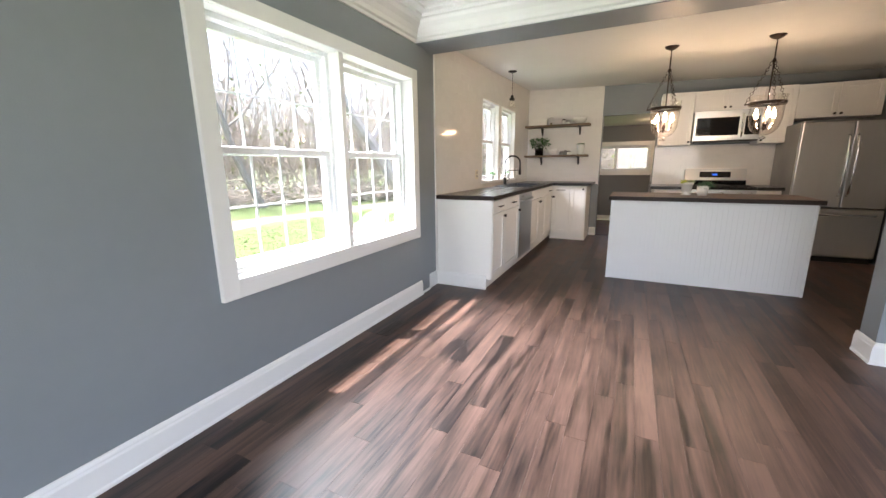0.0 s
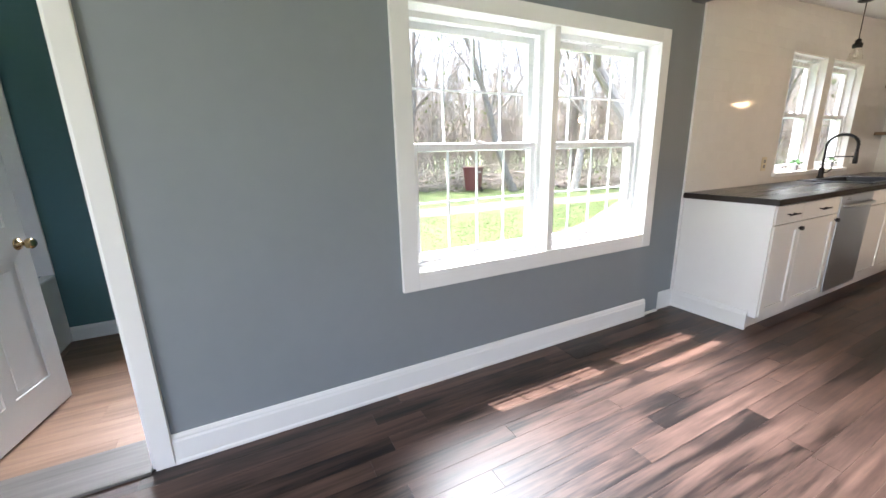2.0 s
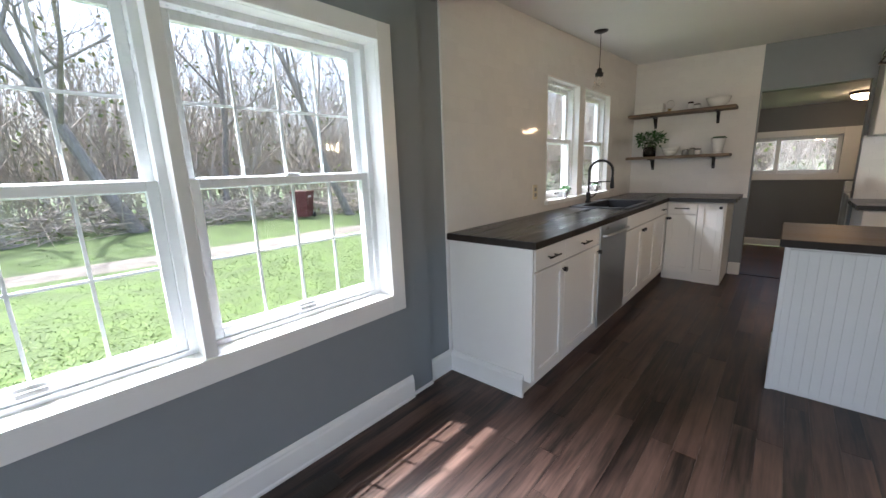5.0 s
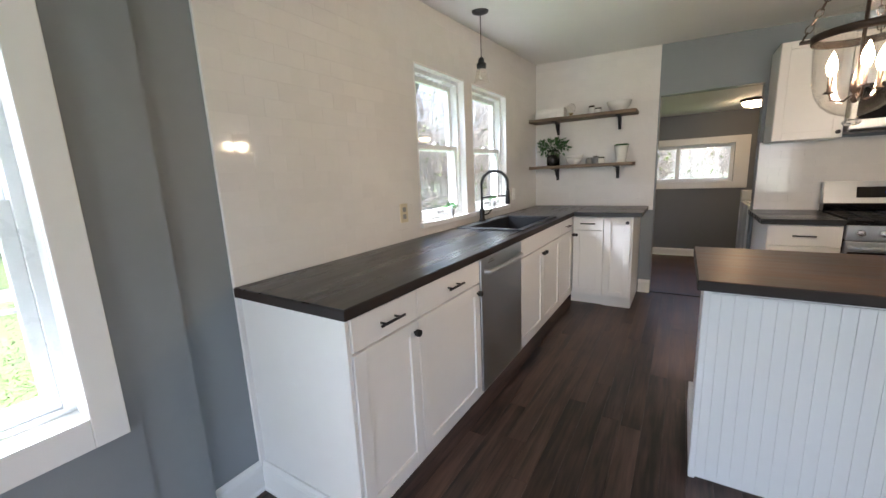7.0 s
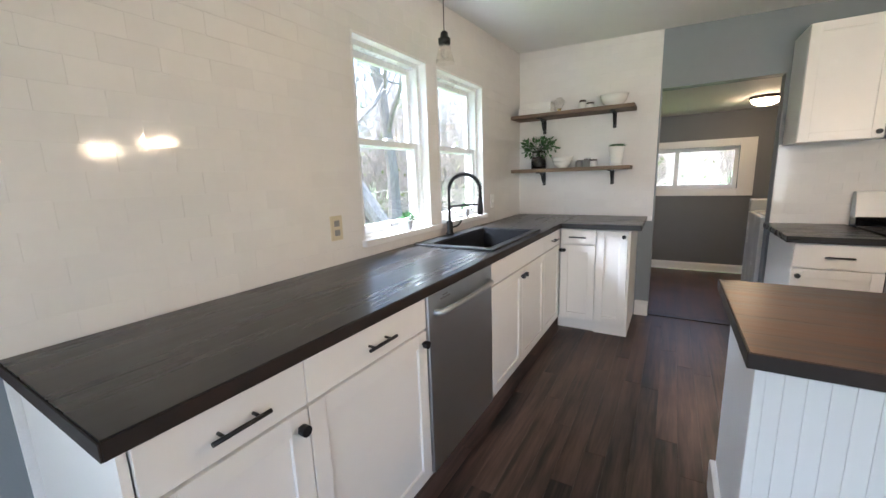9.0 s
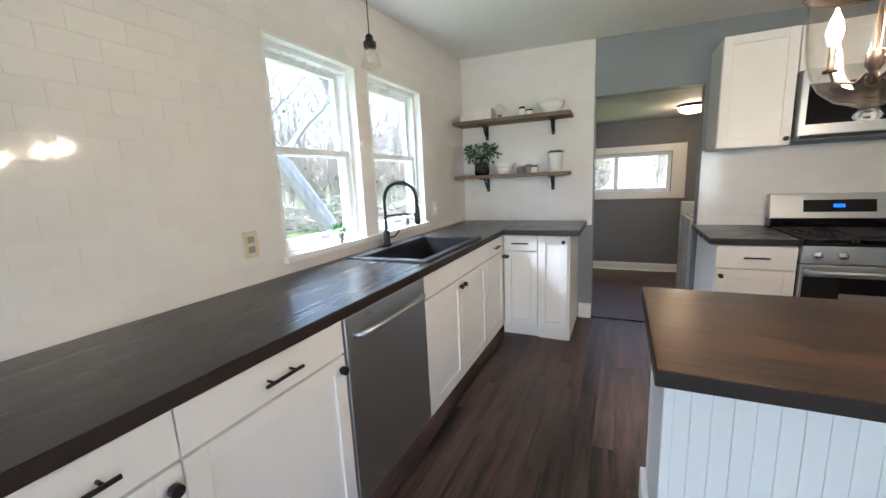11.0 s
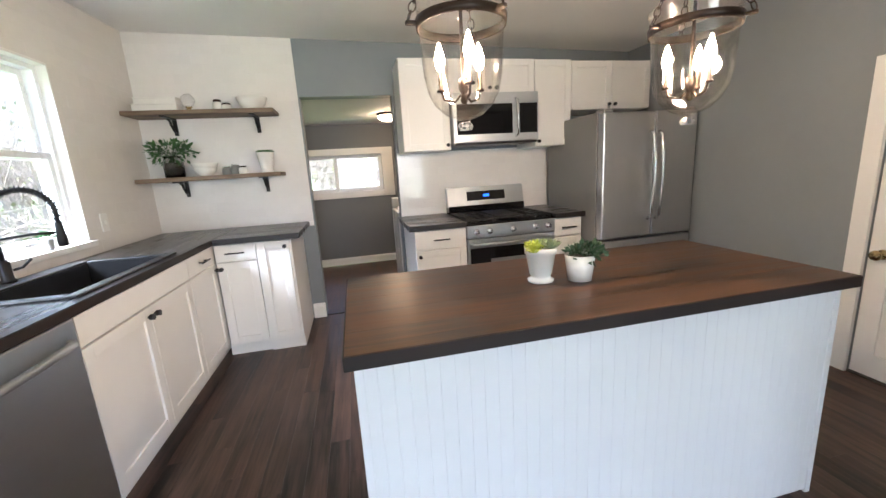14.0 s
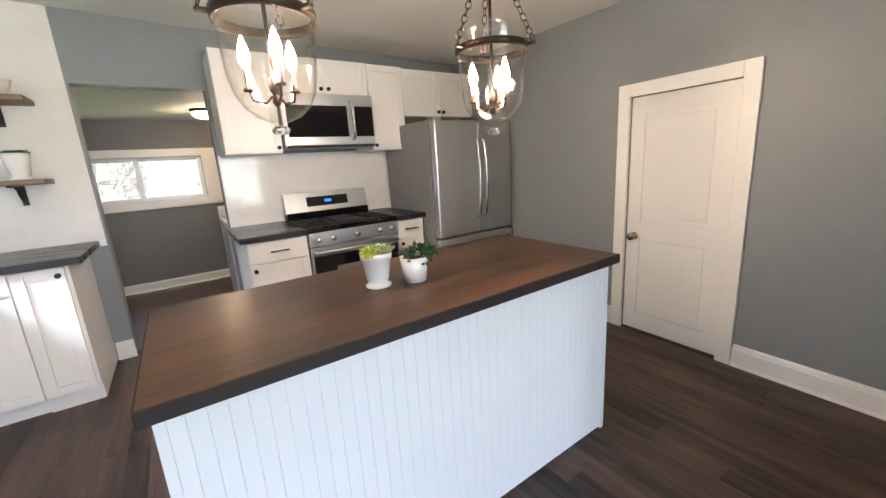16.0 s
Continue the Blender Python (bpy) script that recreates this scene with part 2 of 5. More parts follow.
def lathe(bm, prof, seg=24, c=(0, 0, 0), close=True):
    """Turns (radius, height) pairs about a vertical axis through c."""
    rings = []
    for r, z in prof:
        if r < 1e-5:
            rings.append([bm.verts.new((c[0], c[1], c[2] + z))])
        else:
            rings.append([bm.verts.new((c[0] + r * math.cos(6.283185 * i / seg), c[1] + r * math.sin(6.283185 * i / seg), c[2] + z)) for i in range(seg)])
    for a, b in zip(rings, rings[1:]):
        for i in range(seg):
            j = (i + 1) % seg
            if len(a) == 1 and len(b) == 1:
                continue
            if len(a) == 1:
                f = (a[0], b[j], b[i])
            elif len(b) == 1:
                f = (a[i], a[j], b[0])
            else:
                f = (a[i], a[j], b[j], b[i])
            bm.faces.new(f).smooth = True
    return bm


def tube(bm, pts, r, seg=8, taper=None):
    """A round bar along points; taper: radius at the far end."""
    pts = [Vector(p) for p in pts]
    rings = []
    up = Vector((0.13, 0.27, 1)).normalized()
    for i, p in enumerate(pts):
        d = (pts[min(i + 1, len(pts) - 1)] - pts[max(i - 1, 0)]).normalized()
        u = d.cross(up)
        if u.length < 0.05:
            u = d.cross(Vector((1, 0, 0)))
        u.normalize()
        v = d.cross(u).normalized()
        rad = r if taper is None else r + (taper - r) * i / (len(pts) - 1)
        rings.append([bm.verts.new(p + rad * (math.cos(6.283185 * k / seg) * u + math.sin(6.283185 * k / seg) * v)) for k in range(seg)])
    for a, b in zip(rings, rings[1:]):
        for k in range(seg):
            bm.faces.new((a[k], a[(k + 1) % seg], b[(k + 1) % seg], b[k])).smooth = True
    bm.faces.new(rings[0][::-1])
    bm.faces.new(rings[-1])
    return bm


def rod(bm, a, b, r, seg=10):
    return tube(bm, [a, b], r, seg)


def mesh_of(name, bm, material):
    bmesh.ops.recalc_face_normals(bm, faces=bm.faces)
    me = bpy.data.meshes.new(name)
    bm.to_mesh(me)
    bm.free()
    me.materials.append(material)
    return me


def part(name, bm, material, parent=None, label=""):
    ob = new(name, mesh_of(name, bm, material))
    if parent is not None:
        ob.parent = parent
    if label:
        tagged(ob, label)
    return ob


def piece(name, me, parent, at, scale=(1, 1, 1)):
    ob = new(name, me)
    ob.parent = parent
    ob.location = at
    ob.scale = scale
    return ob


def thing(name, at, label, category, group="", turn=0.0):
    ob = new(name)
    ob.matrix_world = pose(*at, 0, 0, turn)
    return tagged(ob, label, category, group)


def structure(name, bm, material, label):
    ob = part(name, bm, material)
    return tagged(ob, label, kind="structure")


def wall_along_y(name, x0, x1, y0, y1, z0, z1, holes, material, label):
    """A wall slab with rectangular holes (ya, yb, za, zb), sorted along y."""
    bm = bmesh.new()
    y = y0
    for a, b, c, d in holes:
        box(bm, x0, x1, y, a, z0, z1)
        if c > z0:
            box(bm, x0, x1, a, b, z0, c)
        if d < z1:
            box(bm, x0, x1, a, b, d, z1)
        y = b
    box(bm, x0, x1, y, y1, z0, z1)
    return structure(name, bm, material, label)


def wall_along_x(name, x0, x1, y0, y1, z0, z1, holes, material, label):
    bm = bmesh.new()
    x = x0
    for a, b, c, d in holes:
        box(bm, x, a, y0, y1, z0, z1)
        if c > z0:
            box(bm, a, b, y0, y1, z0, c)
        if d < z1:
            box(bm, a, b, y0, y1, d, z1)
        x = b
    box(bm, x, x1, y0, y1, z0, z1)
    return structure(name, bm, material, label)

# ---- the large structure ----
XD, XS, XT, XO = -1.455, -1.49, -1.475, -1.64   # dining wall, strip, tile face, outside
YB, XR, YS = 7.93, 2.88, -1.6                   # back wall, right wall, south wall
WALL_TOP = 2.5


def ceil_z(x, y):
    return 2.455 - 0.028 * (x + 1.475) - 0.038 * (7.93 - y)


wall_along_y("wall_west_dining", XO, XD, YS, 3.93, 0, WALL_TOP, [(0.13, 0.875, 0, 1.98), (2.075, 3.82, 0.64, 1.90)], M_WALL, "smooth grey painted dining wall with a wide window")
wall_along_y("wall_west_pilaster", XO, XD - 0.008, 3.93, 4.105, 0, WALL_TOP, [], M_WALL, "flat grey painted board under the ceiling beam")
structure("shoe_moulding", boxes((XD - 0.009, XD + 0.006, 3.931, 4.10, 0, 0.018), bevel=0.003), M_TRIM, "thin white shoe moulding")
wall_along_y("wall_west_strip", XO, XS, 4.105, 4.30, 0, WALL_TOP, [], M_WALL, "narrow recessed grey painted wall strip beside the tiles")
west_kitchen = wall_along_y("wall_west_kitchen", XO, XT - 0.0012, 4.30, YB, 0, WALL_TOP, [(5.585, 6.235, 0.98, 2.0), (6.355, 7.05, 0.98, 2.0)], M_GROUT, "kitchen wall clad in glossy white subway tiles")
tile_back = structure("wall_north_tiled", boxes((XT - 0.0012, -0.262, YB + 0.0012, YB + 0.14, 0, WALL_TOP)), M_GROUT, "kitchen end wall clad in glossy white tiles")
wall_along_x("wall_north", -0.262, XR + 0.15, YB + 0.003, YB + 0.14, 0, WALL_TOP, [(-0.25, 0.53, 0, 1.965)], M_WALL, "grey painted kitchen wall with an open doorway")
wall_along_y("wall_east_kitchen", XR, XR + 0.12, 4.1, YB + 0.14, 0, WALL_TOP, [(5.155, 5.80, 0, 1.65)], M_WALL, "grey painted kitchen wall with a white door")
structure("wall_east_closet", boxes((XR + 0.7, XR + 0.8, 4.1, YB, 0, WALL_TOP)), M_WALL, "plain grey wall behind the closed door")
structure("wall_stub", boxes((1.63, XR + 0.12, 3.92, 4.10, 0, WALL_TOP)), M_WALL, "grey painted wall stub beside the wide opening")
# East and south walls are out of view; their openings are added to admit daylight.
wall_along_y("wall_east_dining", 3.3, 3.42, YS, 3.92, 0, WALL_TOP, [(0.2, 2.6, 0.7, 2.0)], M_WALL, "grey painted dining wall")
wall_along_x("wall_south", XO, 3.42, YS - 0.12, YS, 0, WALL_TOP, [(-0.5, 2.5, 0.12, 2.12)], M_WALL, "grey painted dining wall behind")
structure("ceiling_dining", boxes((XO, 3.42, YS, 3.92, 2.36, 2.46)), M_CEIL, "flat white painted dining ceiling")
bm = bmesh.new()
v = [bm.verts.new((x, y, ceil_z(x, y) + dz)) for dz in (0, 0.08) for x, y in ((XO, 4.26), (XR + 0.1, 4.26), (XR + 0.1, YB + 0.01), (XO, YB + 0.01))]
for f in ((0, 1, 2, 3), (7, 6, 5, 4), (0, 4, 5, 1), (1, 5, 6, 2), (2, 6, 7, 3), (3, 7, 4, 0)):
    bm.faces.new([v[i] for i in f])
structure("ceiling_kitchen", bm, M_CEIL, "white painted kitchen ceiling, slightly uneven")
structure("beam", boxes((XS, XR, 3.925, 4.26, 2.178, 2.47)), M_WALL, "grey painted ceiling beam over the wide opening")
# Unseen roof slab; its west eave edge is set to trim the sun patches.
structure("roof", boxes((-2.05, 3.6, -1.9, 10.4, 2.52, 2.62)), M_SIDING, "roof slab with white eave overhanging the wall")
structure("floor", boxes((XO, 3.42, YS, YB + 0.14, -0.1, -0.004)), M_DARKTRIM, "dark brown wood plank floor")


def moulding(name, prof, a, b, out, material, label):
    """A moulding of profile (out, up) from point a to b; out: unit direction away from the wall."""
    bm = bmesh.new()
    o = Vector((out[0], out[1], 0))
    ends = [[bm.verts.new(Vector(p) + o * d + Vector((0, 0, h))) for d, h in prof] for p in (a, b)]
    n = len(prof)
    for i in range(n):
        bm.faces.new((ends[0][i], ends[0][(i + 1) % n], ends[1][(i + 1) % n], ends[1][i]))
    bm.faces.new(ends[0])
    bm.faces.new(ends[1][::-1])
    return structure(name, bm, material, label)


CROWN = [(0, 0), (0.012, 0), (0.014, 0.02), (0.03, 0.03), (0.04, 0.055), (0.065, 0.085), (0.10, 0.11), (0.115, 0.13), (0.14, 0.135), (0.145, 0.155), (0.2, 0.16), (0.2, 0.178), (0, 0.178)]
moulding("crown_moulding_west", CROWN, (XD, YS, 2.182), (XD, 3.922, 2.182), (1, 0), M_TRIM, "wide stepped white crown moulding")
moulding("crown_moulding_north", CROWN, (XD, 3.922, 2.182), (3.3, 3.922, 2.182), (0, -1), M_TRIM, "wide stepped white crown moulding on the beam")
moulding("crown_moulding_east", CROWN, (3.3, YS, 2.182), (3.3, 3.922, 2.182), (-1, 0), M_TRIM, "wide stepped white crown moulding")
BASE = [(0, 0), (0.02, 0), (0.02, 0.012), (0.016, 0.02), (0.016, 0.105), (0.012, 0.115), (0.012, 0.122), (0.006, 0.135), (0, 0.137)]
L_BASE = "white painted baseboard with moulded top edge"
moulding("baseboard_west", BASE, (XD, 0.945, 0), (XD, 3.93, 0), (1, 0), M_TRIM, L_BASE)
moulding("baseboard_west_south", BASE, (XD, YS, 0), (XD, 0.04, 0), (1, 0), M_TRIM, L_BASE)
moulding("baseboard_strip", BASE, (XS, 4.106, 0), (XS, 4.30, 0), (1, 0), M_TRIM, L_BASE)
moulding("baseboard_stub", BASE, (1.63, 3.92, 0), (3.3, 3.92, 0), (0, -1), M_TRIM, L_BASE)
moulding("baseboard_stub_end", BASE, (1.63, 3.90, 0), (1.63, 4.12, 0), (-1, 0), M_TRIM, L_BASE)
moulding("baseboard_east", BASE, (XR, 4.1, 0), (XR, 5.07, 0), (-1, 0), M_TRIM, L_BASE)
moulding("baseboard_east_far", BASE, (XR, 5.885, 0), (XR, 6.9, 0), (-1, 0), M_TRIM, L_BASE)


# windows: frame, two sashes with bars, panes
def sash(win, y0, y1, z0, z1, x, cols, rows, rail=0.035, low=0.045, bars=0.010):
    s = part("sash", boxes((x - 0.017, x + 0.017, y0, y0 + rail, z0, z1), (x - 0.017, x + 0.017, y1 - rail, y1, z0, z1),
                           (x - 0.015, x + 0.019, y0 + rail, y1 - rail, z0, z0 + low), (x - 0.015, x + 0.019, y0 + rail, y1 - rail, z1 - rail, z1), bevel=0.003), M_VINYL, win)
    gy0, gy1, gz0, gz1 = y0 + rail, y1 - rail, z0 + low, z1 - rail
    for i in range(1, cols):
        yy = gy0 + (gy1 - gy0) * i / cols
        part("muntin", boxes((x - 0.004, x + 0.004, yy - bars / 2, yy + bars / 2, gz0, gz1)), M_VINYL, s)
    for i in range(1, rows):
        zz = gz0 + (gz1 - gz0) * i / rows
        part("muntin", boxes((x - 0.0035, x + 0.0035, gy0, gy1, zz - bars / 2, zz + bars / 2)), M_VINYL, s)
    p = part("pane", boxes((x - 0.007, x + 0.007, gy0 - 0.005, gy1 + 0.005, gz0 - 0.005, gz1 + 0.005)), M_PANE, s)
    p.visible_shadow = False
    return s


def double_hung(win, y0, y1, z0, z1, x, cols, rows, mid):
    """A double-hung window whose lower sash stands inside the upper one."""
    f = 0.028
    part("frame", boxes((x - 0.07, x + 0.03, y0, y0 + f, z0, z1), (x - 0.07, x + 0.03, y1 - f, y1, z0, z1), (x - 0.07, x + 0.03, y0 + f, y1 - f, z1 - f, z1), (x - 0.07, x + 0.03, y0 + f, y1 - f, z0, z0 + f * 0.7)), M_VINYL, win)
    sash(win, y0 + f, y1 - f, mid - 0.02, z1 - f, x - 0.040, cols, rows)
    low = sash(win, y0 + f, y1 - f, z0 + f * 0.7, mid + 0.02, x, cols, rows)
    ym = (y0 + y1) / 2
    part("sash_lock", boxes((x + 0.0, x + 0.03, ym - 0.03, ym + 0.03, mid + 0.018, mid + 0.032), bevel=0.004), M_VINYL, low, "small white sash lock")
    part("sash_lift", boxes((x + 0.018, x + 0.034, ym - 0.035, ym + 0.035, z0 + 0.035, z0 + 0.052), bevel=0.004), M_LABEL, low, "grey sash lift tab")


win1 = tagged(new("window_1"), "white double double-hung window with grille bars", kind="structure")
XG = XD - 0.105
double_hung(win1, 2.085, 2.935, 0.655, 1.885, XG, 4, 2, 1.27)
double_hung(win1, 2.968, 3.81, 0.655, 1.885, XG, 4, 2, 1.27)
part("window_mullion", boxes((XG - 0.07, XD - 0.004, 2.935, 2.968, 0.655, 1.885), (XD - 0.012, XD + 0.014, 2.931, 2.972, 0.655, 1.885), bevel=0.002), M_TRIM, win1)
part("window_casing", boxes((XD - 0.005, XD + 0.024, 1.997, 2.085, 0.56, 1.968), (XD - 0.005, XD + 0.024, 3.81, 3.893, 0.56, 1.968),
                            (XD - 0.005, XD + 0.0235, 2.085, 3.81, 1.885, 1.968), (XD - 0.005, XD + 0.0235, 2.085, 3.81, 0.56, 0.655), bevel=0.003), M_TRIM, win1)
part("window_jamb", boxes((XO, XD, 2.076, 2.086, 0.641, 1.899), (XO, XD, 3.809, 3.819, 0.641, 1.899), (XO, XD, 2.086, 3.809, 1.884, 1.899), (XO, XD, 2.086, 3.809, 0.641, 0.656)), M_TRIM, win1)

for k, (a, b) in enumerate(((5.585, 6.235), (6.355, 7.05))):
    w = tagged(new("window_%d" % (2 + k)), "white double-hung kitchen window set deep in tiles", kind="structure")
    double_hung(w, a + 0.008, b - 0.008, 0.997, 1.992, XO + 0.085, 1, 1, 1.50)
    part("window_jamb", boxes((XO, XT + 0.002, a, a + 0.009, 0.98, 2.0), (XO, XT + 0.002, b - 0.009, b, 0.98, 2.0), (XO, XT + 0.002, a + 0.009, b - 0.009, 1.991, 2.0)), M_TRIM, w)
structure("window_sill", boxes((XO + 0.03, XT + 0.03, 5.565, 6.25, 0.965, 0.999), (XO + 0.03, XT + 0.03, 6.34, 7.07, 0.965, 0.999), (XT - 0.004, XT + 0.03, 6.25, 6.34, 0.965, 0.999), bevel=0.004), M_TRIM, "white painted sill under the kitchen windows")

# the door in the east wall
door1 = tagged(new("door_1"), "white two-panel door, closed, with a brass knob", "door", kind="structure")


def panel_door(parent, w, h, panels, t=0.035):
    """A door slab in its local xz plane, hinge at x=0, with recessed raised-edge panels (x0,x1,z0,z1)."""
    bm = bmesh.new()
    xs = sorted({0, w, *[p[0] for p in panels], *[p[1] for p in panels]})
    zs = sorted({0, h, *[p[2] for p in panels], *[p[3] for p in panels]})
    for x0, x1 in zip(xs, xs[1:]):
        for z0, z1 in zip(zs, zs[1:]):
            cx, cz = (x0 + x1) / 2, (z0 + z1) / 2
            inside = any(p[0] < cx < p[1] and p[2] < cz < p[3] for p in panels)
            box(bm, x0, x1, *((-t / 2 + 0.009, t / 2 - 0.009) if inside else (-t / 2, t / 2)), z0, z1)
    slab = part("slab", bm, M_TRIM, parent)
    for p in panels:
        for s in (-1, 1):
            bm = bmesh.new()
            y = s * (t / 2 - 0.009)
            box(bm, p[0] + 0.03, p[1] - 0.03, y - 0.003, y + 0.003, p[2] + 0.03, p[3] - 0.03, bevel=0.003)
            part("raised_panel", bm, M_TRIM, slab)
    return slab


panel_door(door1, 0.635, 1.63, [(0.095, 0.54, 0.13, 0.70), (0.095, 0.54, 0.80, 1.52)])
for o in list(door1.children):
    if o.name.startswith("slab"):
        o.matrix_basis = pose(XR + 0.03, 5.16, 0.014, 0, 0, 90)
bm = bmesh.new()
lathe(bm, [(0, 0), (0.028, 0), (0.026, 0.006), (0.010, 0.01), (0.009, 0.028), (0.022, 0.036), (0.028, 0.048), (0.024, 0.06), (0, 0.064)], 20)
k = part("knob", bm, M_BRASS, door1, "round brass knob")
k.matrix_basis = pose(XR + 0.012, 5.735, 0.71, 0, -90, 0)
part("casing", boxes((XR - 0.02, XR + 0.002, 5.075, 5.157, 0, 1.73), (XR - 0.02, XR + 0.002, 5.798, 5.88, 0, 1.73), (XR - 0.0195, XR + 0.002, 5.157, 5.798, 1.648, 1.73), bevel=0.003), M_TRIM, door1)
part("threshold", boxes((XR - 0.005, XR + 0.11, 5.157, 5.798, 0, 0.012), bevel=0.003), M_DARKTRIM, door1)
for z in (0.2, 1.42):
    part("hinge", boxes((XR + 0.008, XR + 0.016, 5.150, 5.166, z, z + 0.08), bevel=0.002), M_TRIM, door1)

# the old east wall stands a few degrees out of square
for nm in ("wall_east_kitchen", "door_1", "baseboard_east", "baseboard_east_far"):
    bpy.data.objects[nm].matrix_basis = pose(XR, 6.95, 0) @ pose(0, 0, 0, 0, 0, -3.0) @ pose(-XR, -6.95, 0)

# the bathroom beyond the west doorway
XB, YBT = -3.2, 1.35
structure("floor_bathroom", boxes((XB, XO, -1.3, YBT, -0.1, -0.004)), M_DARKTRIM, "light brown wood plank bathroom floor")
wall_along_y("wall_west_bathroom", XB - 0.12, XB, -1.3, YBT, 0, WALL_TOP, [(0.40, 1.02, 1.25, 2.10)], M_TEAL, "teal painted bathroom wall with a window")
structure("wall_north_bathroom", boxes((XB - 0.12, XO, YBT, YBT + 0.1, 0, WALL_TOP)), M_TEAL, "teal painted bathroom wall")
# The opening in this unseen end wall is added to brighten the bathroom.
wall_along_x("wall_south_bathroom", XB - 0.12, XO, -1.42, -1.3, 0, WALL_TOP, [(-3.0, -1.8, 0.9, 2.1)], M_TEAL, "teal painted bathroom end wall")
structure("ceiling_bathroom", boxes((XB - 0.12, XO, -1.3, YBT, 2.25, 2.35)), M_CEIL, "white bathroom ceiling")
structure("roof_bathroom", boxes((XB - 0.3, -2.05, -1.6, YBT + 0.2, 2.52, 2.62)), M_SIDING, "white roof slab over the bathroom")
moulding("baseboard_bathroom", [(a, b * 0.75) for a, b in BASE], (XB, 0.10, 0), (XB, YBT, 0), (1, 0), M_TRIM, L_BASE)
w = tagged(new("window_4"), "white double-hung bathroom window", kind="structure")
double_hung(w, 0.41, 1.01, 1.265, 2.09, XB - 0.05, 2, 2, 1.68)
part("window_jamb", boxes((XB - 0.12, XB + 0.012, 0.391, 0.411, 1.24, 2.11), (XB - 0.12, XB + 0.012, 1.009, 1.029, 1.24, 2.11), (XB - 0.12, XB + 0.012, 0.411, 1.009, 2.089, 2.11), (XB - 0.12, XB + 0.012, 0.411, 1.009, 1.24, 1.266)), M_TRIM, w)
tub = thing("bathtub", (XB + 0.36, -0.55, 0), "white bathtub with a white surround panel against the wall", "bathtub")
part("tub_body", boxes((-0.36, 0.36, -0.72, -0.64, 0, 0.5), (-0.36, 0.36, 0.58, 0.66, 0, 0.5), (-0.36, -0.28, -0.64, 0.58, 0, 0.5), (0.26, 0.36, -0.64, 0.58, 0, 0.5), (-0.28, 0.26, -0.64, 0.58, 0, 0.12), bevel=0.015), M_PORCELAIN, tub)
part("surround", boxes((-0.358, -0.34, -0.72, 0.66, 0.5, 2.1), (-0.34, 0.40, -0.74, -0.72, 0.5, 2.1), bevel=0.004), M_PORCELAIN, tub, "glossy white wall surround")
door2 = tagged(new("door_2"), "white panelled bathroom door standing open", "door", kind="structure")
s = panel_door(door2, 0.70, 1.95, [(0.10, 0.32, 0.18, 0.78), (0.38, 0.60, 0.18, 0.78), (0.10, 0.32, 0.95, 1.5), (0.38, 0.60, 0.95, 1.5), (0.10, 0.32, 1.6, 1.84), (0.38, 0.60, 1.6, 1.84)])
s.matrix_basis = pose(-1.62, 0.20, 0.012, 0, 0, 168)
for sg in (-1, 1):
    bm = lathe(bmesh.new(), [(0, 0), (0.03, 0), (0.027, 0.006), (0.011, 0.012), (0.010, 0.03), (0.024, 0.04), (0.027, 0.055), (0.02, 0.066), (0, 0.068)], 20)
    k = part("knob", bm, M_BRASS, s, "polished brass knob")
    k.matrix_basis = pose(0.64, sg * 0.017, 0.86, -90 * sg, 0, 0)
part("casing", boxes((XD - 0.002, XD + 0.02, 0.875, 0.945, 0, 2.07), (XD - 0.002, XD + 0.02, 0.04, 0.13, 0, 2.07), (XD - 0.002, XD + 0.0195, 0.13, 0.875, 1.98, 2.07), bevel=0.003), M_TRIM, door2)
part("jamb", boxes((XO, XD - 0.002, 0.862, 0.876, 0, 1.98), (XO, XD - 0.002, 0.129, 0.143, 0, 1.98), (XO, XD - 0.002, 0.143, 0.862, 1.966, 1.98)), M_TRIM, door2)
part("threshold", boxes((XO - 0.03, XD + 0.03, 0.143, 0.862, 0.0, 0.014), bevel=0.004), M_GREYTRIM, door2, "grey wood threshold strip")

# the laundry room beyond the north doorway
YL = 10.0
structure("floor_laundry", boxes((-1.6, XR, YB + 0.14, YL, -0.1, -0.006)), M_FLOOR, "dark wood plank laundry floor")
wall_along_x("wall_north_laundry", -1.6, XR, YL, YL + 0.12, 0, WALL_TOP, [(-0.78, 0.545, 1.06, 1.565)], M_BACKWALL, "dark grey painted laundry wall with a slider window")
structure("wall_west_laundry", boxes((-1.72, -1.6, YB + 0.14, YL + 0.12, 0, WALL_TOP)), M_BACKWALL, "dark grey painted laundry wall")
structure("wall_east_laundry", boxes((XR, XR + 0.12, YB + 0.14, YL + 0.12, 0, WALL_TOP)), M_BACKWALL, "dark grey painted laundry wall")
structure("ceiling_laundry", boxes((-1.6, XR, YB + 0.14, YL, 1.98, 2.1)), M_CEIL, "low white laundry ceiling")
moulding("baseboard_laundry", [(a, b * 0.75) for a, b in BASE], (-1.6, YL, 0), (XR, YL, 0), (0, -1), M_TRIM, L_BASE)
structure("trim_doorway", boxes((-0.25, 0.53, YB + 0.0, YB + 0.06, 0.0, 0.01), bevel=0.003), M_DARKTRIM, "black threshold strip in the doorway")
moulding("baseboard_doorway", BASE, (-0.36, YB - 0.012, 0), (-0.252, YB - 0.012, 0), (0, -1), M_TRIM, L_BASE)
w = tagged(new("window_5"), "white two-pane slider window in the laundry", kind="structure")
